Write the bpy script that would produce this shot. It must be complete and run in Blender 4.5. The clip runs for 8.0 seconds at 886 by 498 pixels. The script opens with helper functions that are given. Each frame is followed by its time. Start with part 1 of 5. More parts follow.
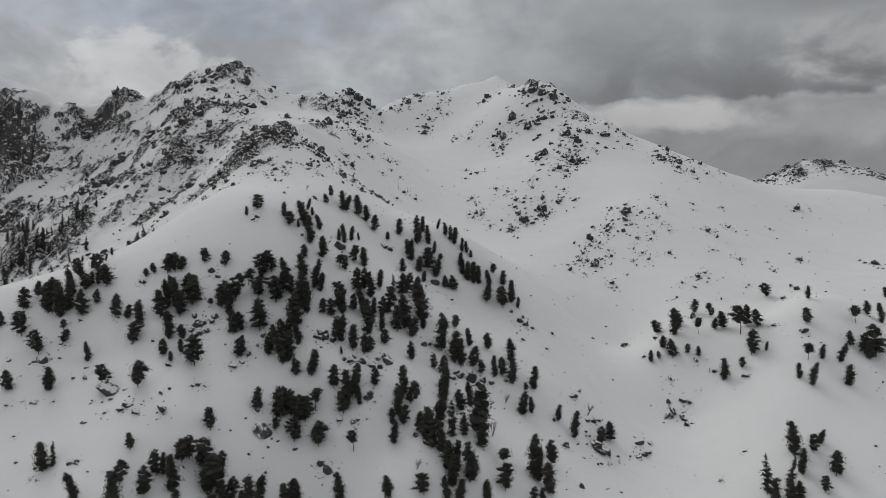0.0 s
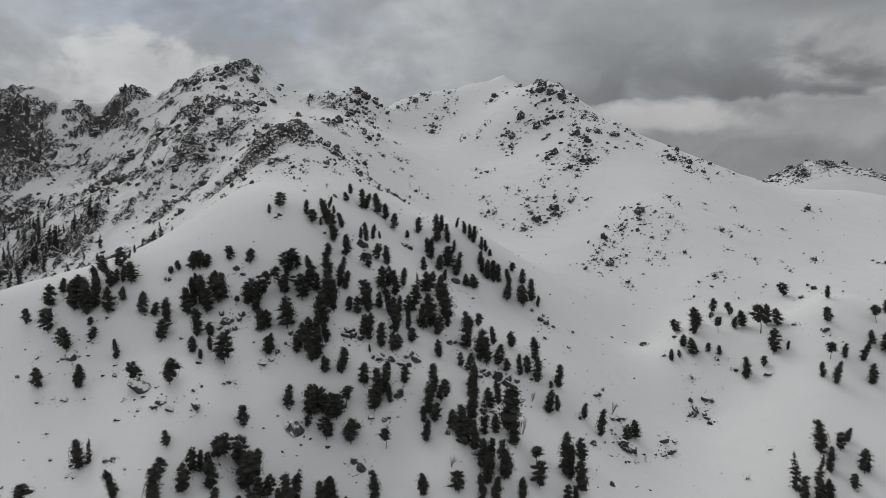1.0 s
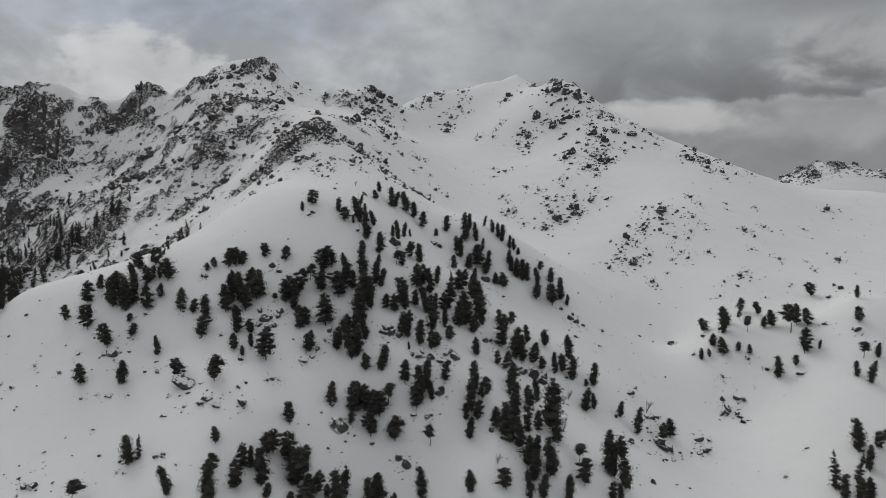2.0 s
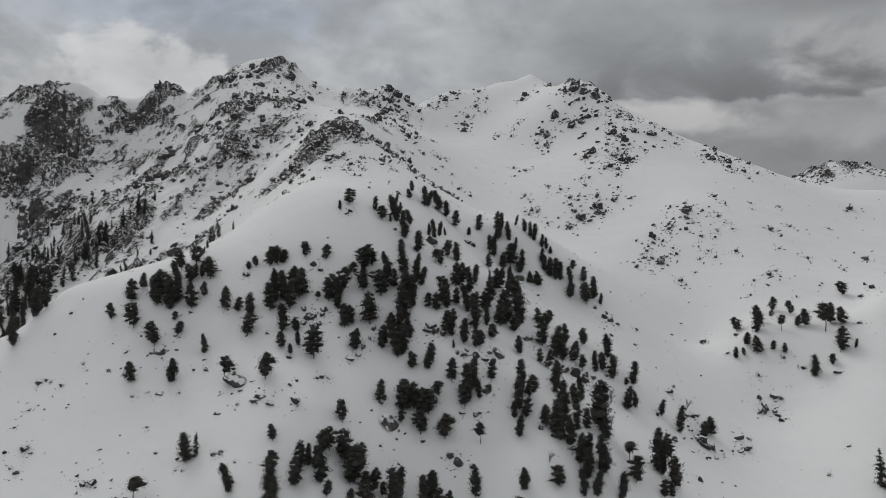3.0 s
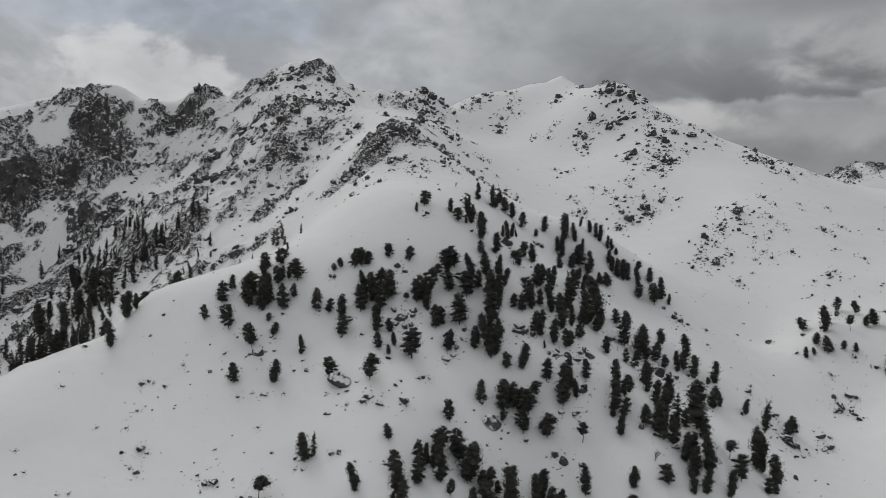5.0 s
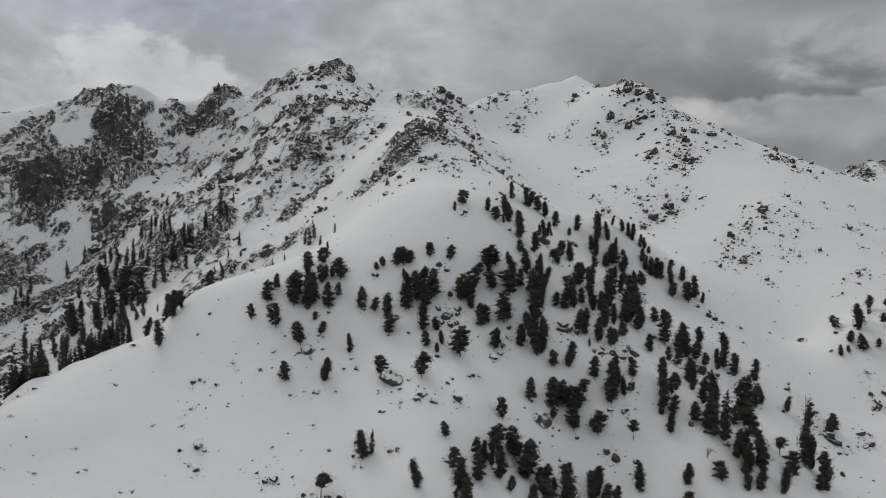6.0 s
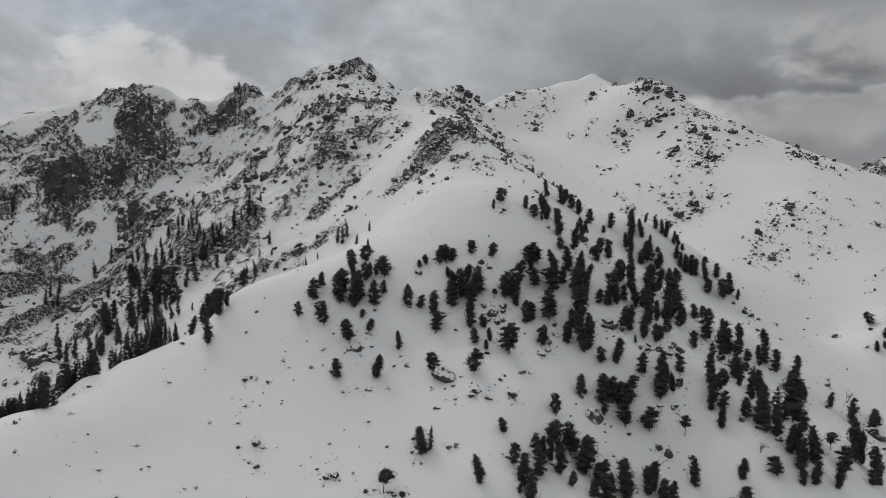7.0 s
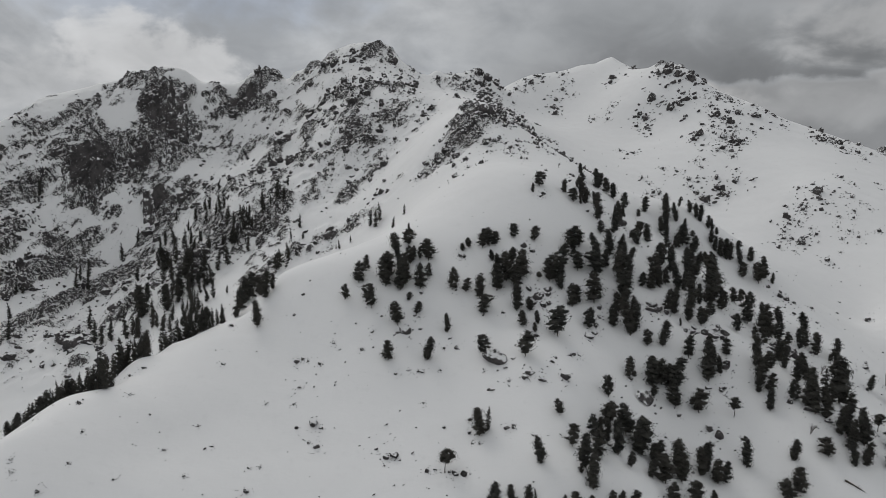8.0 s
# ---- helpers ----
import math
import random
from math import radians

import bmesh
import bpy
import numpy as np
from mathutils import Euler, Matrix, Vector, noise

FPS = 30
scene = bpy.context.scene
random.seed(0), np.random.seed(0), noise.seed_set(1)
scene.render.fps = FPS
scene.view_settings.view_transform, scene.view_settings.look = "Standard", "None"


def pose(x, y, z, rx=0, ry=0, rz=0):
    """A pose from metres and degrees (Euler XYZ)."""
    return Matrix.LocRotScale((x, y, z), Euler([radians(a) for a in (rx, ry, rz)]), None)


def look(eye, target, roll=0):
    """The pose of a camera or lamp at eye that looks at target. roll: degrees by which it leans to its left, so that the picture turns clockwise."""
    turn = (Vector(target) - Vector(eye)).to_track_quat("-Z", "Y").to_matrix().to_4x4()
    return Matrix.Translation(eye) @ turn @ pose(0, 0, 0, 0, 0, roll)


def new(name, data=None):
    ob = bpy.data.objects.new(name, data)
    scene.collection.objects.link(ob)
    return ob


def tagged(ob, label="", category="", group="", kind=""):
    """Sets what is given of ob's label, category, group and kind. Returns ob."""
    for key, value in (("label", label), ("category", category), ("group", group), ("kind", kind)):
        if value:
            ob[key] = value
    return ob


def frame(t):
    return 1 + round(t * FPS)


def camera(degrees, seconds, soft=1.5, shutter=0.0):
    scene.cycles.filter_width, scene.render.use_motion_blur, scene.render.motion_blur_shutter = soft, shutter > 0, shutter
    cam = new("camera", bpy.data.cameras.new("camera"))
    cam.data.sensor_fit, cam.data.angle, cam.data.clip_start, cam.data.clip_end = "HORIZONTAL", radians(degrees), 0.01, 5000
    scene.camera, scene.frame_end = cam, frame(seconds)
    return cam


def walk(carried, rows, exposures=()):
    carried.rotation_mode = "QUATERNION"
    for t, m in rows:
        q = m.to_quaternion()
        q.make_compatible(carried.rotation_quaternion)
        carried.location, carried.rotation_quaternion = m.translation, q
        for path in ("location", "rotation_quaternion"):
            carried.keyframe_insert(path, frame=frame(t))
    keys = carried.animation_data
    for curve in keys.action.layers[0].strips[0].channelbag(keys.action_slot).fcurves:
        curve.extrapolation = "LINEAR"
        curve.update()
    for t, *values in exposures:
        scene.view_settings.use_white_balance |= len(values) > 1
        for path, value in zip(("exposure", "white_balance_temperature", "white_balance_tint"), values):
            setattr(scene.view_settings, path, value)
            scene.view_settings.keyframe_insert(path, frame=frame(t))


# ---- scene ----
cam = camera(64.8, 8.0, soft=0.6)
METRES, EYE, TILT, LEAN, TURN = 160.0, 120.0, -3.0, 0.0, 0.0
ROWS = [
    (0.0, 0.0, 0.0, 0.0, 0.0, 0.0, -0.0),
    (0.5, -0.0448, -0.0007, -0.0013, -0.33, 0.01, -0.03),
    (1.0, -0.0989, -0.0015, -0.0038, -0.54, -0.03, -0.18),
    (1.5, -0.1557, -0.0029, -0.0067, -0.64, -0.04, -0.36),
    (3.0, -0.344, -0.009, -0.0135, -0.79, -0.09, -0.47),
    (3.5, -0.4096, -0.013, -0.0125, -0.83, -0.07, -0.49),
    (4.0, -0.4732, -0.0169, -0.0128, -0.86, -0.01, -0.45),
    (4.5, -0.5389, -0.0211, -0.0138, -0.87, 0.02, -0.38),
    (6.0, -0.737, -0.0343, -0.017, -0.91, -0.03, -0.25),
    (6.5, -0.8007, -0.0381, -0.0192, -0.88, -0.09, -0.1),
    (7.0, -0.8668, -0.0416, -0.0213, -0.82, -0.11, -0.04),
    (7.5, -0.9316, -0.0451, -0.0235, -0.77, -0.12, -0.04),
    (7.6, -0.9449, -0.0458, -0.0238, -0.765, -0.31, -0.05),
    (7.8, -0.9716, -0.0473, -0.0245, -0.75, -0.84, -0.09),
    (8.0, -0.9982, -0.0487, -0.0251, -0.73, -1.39, -0.12),
]
walk(cam, [(t, pose(0, 0, EYE, TILT, LEAN, TURN) @ pose(METRES * x, METRES * y, METRES * z, 90 + pitch, roll, yaw)) for t, x, y, z, yaw, pitch, roll in ROWS],
     [(0.0, 0.0), (2.0, 0.03), (4.0, 0.07), (8.0, 0.08)])

# ---- light: overcast sky with broken cloud, a soft veiled sun ----
SUN_AZIMUTH, SUN_HEIGHT = -32.0, 42.0  # degrees clockwise from ahead, and above the horizon
sun = new("sun", bpy.data.lights.new("sun", "SUN"))
sun.data.energy, sun.data.angle, sun.data.color = 0.92, radians(35), (1.0, 0.965, 0.92)
way = Vector((math.sin(radians(SUN_AZIMUTH)) * math.cos(radians(SUN_HEIGHT)), math.cos(radians(SUN_AZIMUTH)) * math.cos(radians(SUN_HEIGHT)), math.sin(radians(SUN_HEIGHT))))
sun.matrix_world = look(way * 900, (0, 0, 0))
tagged(sun, "veiled sun behind thin cloud", "sun", kind="structure")


class Nodes:
    """A short way to write node trees."""

    def __init__(self, tree):
        self.tree = tree
        tree.nodes.clear()

    def add(self, kind, *inputs, out=0):
        n = self.tree.nodes.new("ShaderNode" + kind)
        self.fill(n, inputs)
        return n.outputs[out]

    def fill(self, n, inputs):
        for k, value in enumerate(inputs):
            if value is not None:
                self.put(n.inputs[k], value)

    def put(self, socket, value):
        if isinstance(value, bpy.types.NodeSocket):
            self.tree.links.new(value, socket)
        else:
            socket.default_value = value

    def math(self, op, a, b=None, c=None, clamp=False):
        n = self.tree.nodes.new("ShaderNodeMath")
        n.operation, n.use_clamp = op, clamp
        self.fill(n, (a, b, c))
        return n.outputs[0]

    def ramp(self, value, a, b, low=0.0, high=1.0):
        n = self.tree.nodes.new("ShaderNodeMapRange")
        n.interpolation_type = "SMOOTHSTEP"
        self.fill(n, (value, a, b, low, high))
        return n.outputs[0]

    def mix(self, factor, a, b, blend="MIX"):
        n = self.tree.nodes.new("ShaderNodeMix")
        n.data_type, n.blend_type = "RGBA", blend
        self.put(n.inputs[0], factor), self.put(n.inputs[6], a), self.put(n.inputs[7], b)
        return n.outputs[2]

    def noise(self, vector, scale, detail=4.0, rough=0.55, distort=0.0, out=0):
        n = self.tree.nodes.new("ShaderNodeTexNoise")
        self.put(n.inputs["Vector"], vector)
        n.inputs["Scale"].default_value, n.inputs["Detail"].default_value = scale, detail
        n.inputs["Roughness"].default_value, n.inputs["Distortion"].default_value = rough, distort
        return n.outputs[out]


def grey(v, warm=0.0, blue=0.0):
    return (v * (0.985 + warm), v, v * (1.02 - warm + blue), 1)


def build_sky():
    world = bpy.data.worlds.new("overcast_sky")
    scene.world = world
    world.use_nodes = True
    k = Nodes(world.node_tree)
    d = k.add("TexCoord")
    parts = k.tree.nodes.new("ShaderNodeSeparateXYZ")
    k.put(parts.inputs[0], d)
    x, y, z = parts.outputs
    az = k.math("MULTIPLY", k.math("ARCTAN2", x, y), 57.2958)
    el = k.math("MULTIPLY", k.math("ARCSINE", z), 57.2958)
    flat = k.add("CombineXYZ", k.math("MULTIPLY", az, 0.055), k.math("MULTIPLY", el, 0.085), 0.0)
    big = k.noise(flat, 1.3, 6.0, 0.55)
    puff = k.noise(flat, 3.2, 5.0, 0.5, 0.6)
    wisp = k.noise(k.add("CombineXYZ", k.math("MULTIPLY", az, 0.03), k.math("MULTIPLY", el, 0.2), 3.7), 2.2, 5.0, 0.5)
    curl = k.noise(flat, 9.0, 4.0, 0.5)
    wobble = k.math("ADD", k.math("MULTIPLY", k.math("SUBTRACT", puff, 0.5), 3.2), k.math("MULTIPLY", k.math("SUBTRACT", curl, 0.5), 1.7))

    def cloud(a, e, ra, re, rough=1.0, hard=0.55):
        """A soft bank of cloud about azimuth a and height e, in degrees."""
        u = k.math("DIVIDE", k.math("SUBTRACT", az, a), ra)
        v = k.math("DIVIDE", k.math("SUBTRACT", el, e), re)
        r = k.math("SQRT", k.math("ADD", k.math("MULTIPLY", u, u), k.math("MULTIPLY", v, v)))
        r = k.math("SUBTRACT", r, k.math("MULTIPLY", wobble, 0.42 * rough))
        return k.ramp(r, 1.0 + hard, 1.0 - hard)

    sky = k.tree.nodes.new("ShaderNodeTexSky")
    sky.sky_type, sky.sun_disc, sky.altitude = "NISHITA", False, 3000.0
    sky.sun_elevation, sky.sun_rotation = radians(SUN_HEIGHT), radians(SUN_AZIMUTH)
    gap = k.mix(1.0, sky.outputs[0], grey(0.075), "MULTIPLY")
    veil = k.mix(k.ramp(k.math("ADD", big, k.math("MULTIPLY", wobble, 0.08)), 0.35, 0.65), grey(0.35, -0.03, 0.01), grey(0.465, -0.014))
    colour = k.mix(k.ramp(el, 25.0, 60.0, 0.0, 0.8), veil, grey(0.50, -0.005))

    def lay_cloud(under, mask, amount, tone):
        return k.mix(k.math("MULTIPLY", mask, amount), under, tone)

    # thin blue between the clouds, and the bright bank behind the summit
    colour = lay_cloud(colour, cloud(-25, 15.0, 12, 2.2, 1.5, 0.9), 0.17, gap)
    colour = lay_cloud(colour, cloud(-13, 15.5, 6, 1.6, 1.5, 0.9), 0.08, gap)
    colour = lay_cloud(colour, cloud(-26, 7.6, 11, 2.6, 1.8, 0.5), 0.68, grey(0.49, 0.0))
    colour = lay_cloud(colour, cloud(-21, 9.8, 6.0, 2.8, 2.0, 0.3), 0.85, grey(0.54, 0.005))
    # dark flat-based deck over the east ridge
    base = k.math("ADD", 8.5, k.math("MULTIPLY", wobble, 0.55))
    rise = k.math("SUBTRACT", el, base)
    deck = k.math("MULTIPLY", k.ramp(rise, -0.25, 0.35), k.ramp(k.math("ADD", az, k.math("MULTIPLY", wobble, 3.0)), -1.0, 15.0))
    deck = k.math("MULTIPLY", deck, k.ramp(el, 24.0, 15.0))
    tone = k.mix(k.ramp(k.math("ADD", rise, k.math("MULTIPLY", wobble, 0.9)), 0.0, 6.5), grey(0.175, -0.02), grey(0.325, -0.025))
    tone = k.mix(k.ramp(puff, 0.45, 0.7, 0.0, 0.42), tone, grey(0.34, -0.02))
    colour = lay_cloud(colour, deck, 0.92, tone)
    colour = lay_cloud(colour, cloud(33.5, 11.9, 6.0, 2.2, 1.8, 0.5), 0.75, grey(0.385, 0.005))
    colour = lay_cloud(colour, cloud(31, 15.4, 8, 1.3, 1.5, 0.6), 0.6, grey(0.20, -0.01))
    # brighter air below the deck
    low = k.math("MULTIPLY", k.ramp(rise, 0.3, -0.4), k.ramp(az, 6.0, 14.0))
    colour = lay_cloud(colour, low, 0.85, k.mix(k.ramp(el, 3.5, 8.5), grey(0.22, -0.01), grey(0.285, 0.0)))
    colour = lay_cloud(colour, k.math("MULTIPLY", cloud(17.0, 7.3, 7.0, 1.1, 1.3, 0.45), low), 0.9, grey(0.46, 0.02))
    colour = lay_cloud(colour, k.math("MULTIPLY", cloud(30, 6.4, 7, 1.2, 1.5, 0.6), low), 0.5, grey(0.36, 0.0))
    colour = lay_cloud(colour, k.ramp(wisp, 0.5, 0.75), 0.08, grey(0.24, -0.02))
    billow = k.math("ADD", k.math("MULTIPLY", k.math("SUBTRACT", puff, 0.5), 0.5), k.math("MULTIPLY", k.math("SUBTRACT", curl, 0.5), 0.14))
    shade = k.math("ADD", 1.0, k.math("MULTIPLY", billow, k.ramp(el, 40.0, 18.0, 0.2, 1.0)))
    colour = k.mix(1.0, colour, k.add("CombineXYZ", shade, shade, shade), "MULTIPLY")
    colour = k.mix(k.ramp(el, 2.0, -3.0), colour, grey(0.30, 0.0))
    bg = k.add("Background", colour, 0.975)
    k.put(k.tree.nodes.new("ShaderNodeOutputWorld").inputs[0], bg)


build_sky()


# ---- materials ----
def material(name):
    m = bpy.data.materials.new(name)
    m.use_nodes = True
    k = Nodes(m.node_tree)
    shader = k.tree.nodes.new("ShaderNodeBsdfPrincipled")
    k.put(k.tree.nodes.new("ShaderNodeOutputMaterial").inputs[0], shader.outputs[0])
    return m, k, shader


def rock_colour(k, pos):
    coarse = k.noise(pos, 0.12, 6.0, 0.6)
    fine = k.noise(pos, 0.9, 6.0, 0.65)
    hang = k.tree.nodes.new("ShaderNodeMapping")
    hang.inputs["Scale"].default_value = (1.0, 1.0, 0.12)
    k.put(hang.inputs["Vector"], pos)
    streak = k.noise(hang.outputs[0], 0.45, 4.0, 0.6)
    c = k.mix(k.ramp(coarse, 0.35, 0.65), (0.046, 0.043, 0.044, 1), (0.105, 0.098, 0.097, 1))
    c = k.mix(k.ramp(fine, 0.5, 0.75, 0.0, 0.5), c, (0.125, 0.117, 0.112, 1))
    c = k.mix(k.ramp(streak, 0.52, 0.7, 0.0, 0.55), c, (0.038, 0.035, 0.036, 1))
    return k.mix(k.ramp(k.noise(pos, 0.35, 4.0), 0.62, 0.8, 0.0, 0.5), c, (0.082, 0.070, 0.056, 1))


def snow_colour(k, pos):
    broad = k.noise(pos, 0.02, 4.0, 0.5)
    grain = k.noise(pos, 0.25, 5.0, 0.6)
    c = k.mix(broad, (0.770, 0.772, 0.772, 1), (0.832, 0.834, 0.830, 1))
    return k.mix(k.ramp(grain, 0.55, 0.8, 0.0, 0.35), c, (0.70, 0.70, 0.70, 1))


def snow_and_rock():
    m, k, s = material("snow_over_rock")
    geo = k.tree.nodes.new("ShaderNodeNewGeometry")
    pos = geo.outputs["Position"]
    stored = k.tree.nodes.new("ShaderNodeAttribute")
    stored.attribute_name = "bare"
    bare = stored.outputs["Fac"]
    # snow clings in ribs that run down the rock, in patches, and in specks
    hang = k.tree.nodes.new("ShaderNodeMapping")
    hang.inputs["Scale"].default_value = (1.0, 1.0, 0.33)
    k.put(hang.inputs["Vector"], pos)
    rib = k.noise(hang.outputs[0], 0.30, 6.0, 0.62, 0.3)
    ragged = k.noise(pos, 0.36, 8.0, 0.72, 0.5)
    speck = k.noise(pos, 0.85, 6.0, 0.78)
    cover = k.math("ADD", bare, k.math("MULTIPLY", k.math("SUBTRACT", ragged, 0.5), 1.1))
    cover = k.math("ADD", cover, k.math("MULTIPLY", k.math("SUBTRACT", rib, 0.5), 1.0))
    cover = k.math("ADD", cover, k.math("MULTIPLY", k.math("SUBTRACT", speck, 0.5), 2.0))
    mask = k.ramp(cover, 0.03, 0.11)
    k.put(s.inputs["Base Color"], k.mix(mask, snow_colour(k, pos), rock_colour(k, pos)))
    k.put(s.inputs["Roughness"], k.ramp(mask, 0, 1, 0.85, 0.88))
    s.inputs["Specular IOR Level"].default_value = 0.15
    relief = k.math("MULTIPLY", k.noise(pos, 0.5, 8.0, 0.65), k.ramp(mask, 0, 1, 0.10, 2.4))
    relief = k.math("ADD", relief, k.math("MULTIPLY", mask, 0.5))
    bump = k.tree.nodes.new("ShaderNodeBump")
    bump.inputs["Strength"].default_value, bump.inputs["Distance"].default_value = 0.8, 1.0
    k.put(bump.inputs["Height"], relief)
    k.put(s.inputs["Normal"], bump.outputs[0])
    return m


def boulder_material(name, dusting, lie_from):
    """Bare rock with snow on whatever lies flat enough; dusting: how ragged the snow's edge is."""
    m, k, s = material(name)
    geo = k.tree.nodes.new("ShaderNodeNewGeometry")
    pos = geo.outputs["Position"]
    up = k.tree.nodes.new("ShaderNodeSeparateXYZ")
    k.put(up.inputs[0], geo.outputs["Normal"])
    lie = k.math("ADD", up.outputs[2], k.math("MULTIPLY", k.math("SUBTRACT", k.noise(pos, 0.8, 7.0, 0.76), 0.5), dusting))
    lie = k.math("ADD", lie, k.math("MULTIPLY", k.math("SUBTRACT", k.noise(pos, 0.22, 5.0, 0.65), 0.5), dusting))
    cap = k.ramp(lie, lie_from, lie_from + 0.07)
    k.put(s.inputs["Base Color"], k.mix(cap, rock_colour(k, pos), snow_colour(k, pos)))
    s.inputs["Roughness"].default_value, s.inputs["Specular IOR Level"].default_value = 0.88, 0.25
    bump = k.tree.nodes.new("ShaderNodeBump")
    bump.inputs["Strength"].default_value, bump.inputs["Distance"].default_value = 0.9, 0.5
    k.put(bump.inputs["Height"], k.noise(pos, 1.0, 8.0, 0.7))
    k.put(s.inputs["Normal"], bump.outputs[0])
    return m


def needle_material():
    m, k, s = material("conifer_needles")
    geo = k.tree.nodes.new("ShaderNodeNewGeometry")
    island = geo.outputs["Random Per Island"]
    tree = k.tree.nodes.new("ShaderNodeObjectInfo").outputs["Random"]
    c = k.mix(island, (0.024, 0.025, 0.024, 1), (0.062, 0.062, 0.055, 1))
    c = k.mix(k.math("MULTIPLY", tree, 0.4), c, (0.074, 0.066, 0.056, 1))
    k.put(s.inputs["Base Color"], c)
    s.inputs["Roughness"].default_value, s.inputs["Specular IOR Level"].default_value = 0.75, 0.15
    return m


def bark_material():
    m, k, s = material("conifer_bark")
    geo = k.tree.nodes.new("ShaderNodeNewGeometry")
    n = k.noise(geo.outputs["Position"], 2.5, 5.0, 0.65)
    k.put(s.inputs["Base Color"], k.mix(n, (0.035, 0.028, 0.023, 1), (0.11, 0.09, 0.075, 1)))
    s.inputs["Roughness"].default_value = 0.9
    bump = k.tree.nodes.new("ShaderNodeBump")
    bump.inputs["Strength"].default_value, bump.inputs["Distance"].default_value = 0.6, 0.1
    k.put(bump.inputs["Height"], n)
    k.put(s.inputs["Normal"], bump.outputs[0])
    return m


SNOW_ROCK, NEEDLES, BARK = snow_and_rock(), needle_material(), bark_material()
BOULDER, CLIFF = boulder_material("snow_capped_rock", 1.9, 0.52), boulder_material("cliff_rock", 1.7, 0.54)

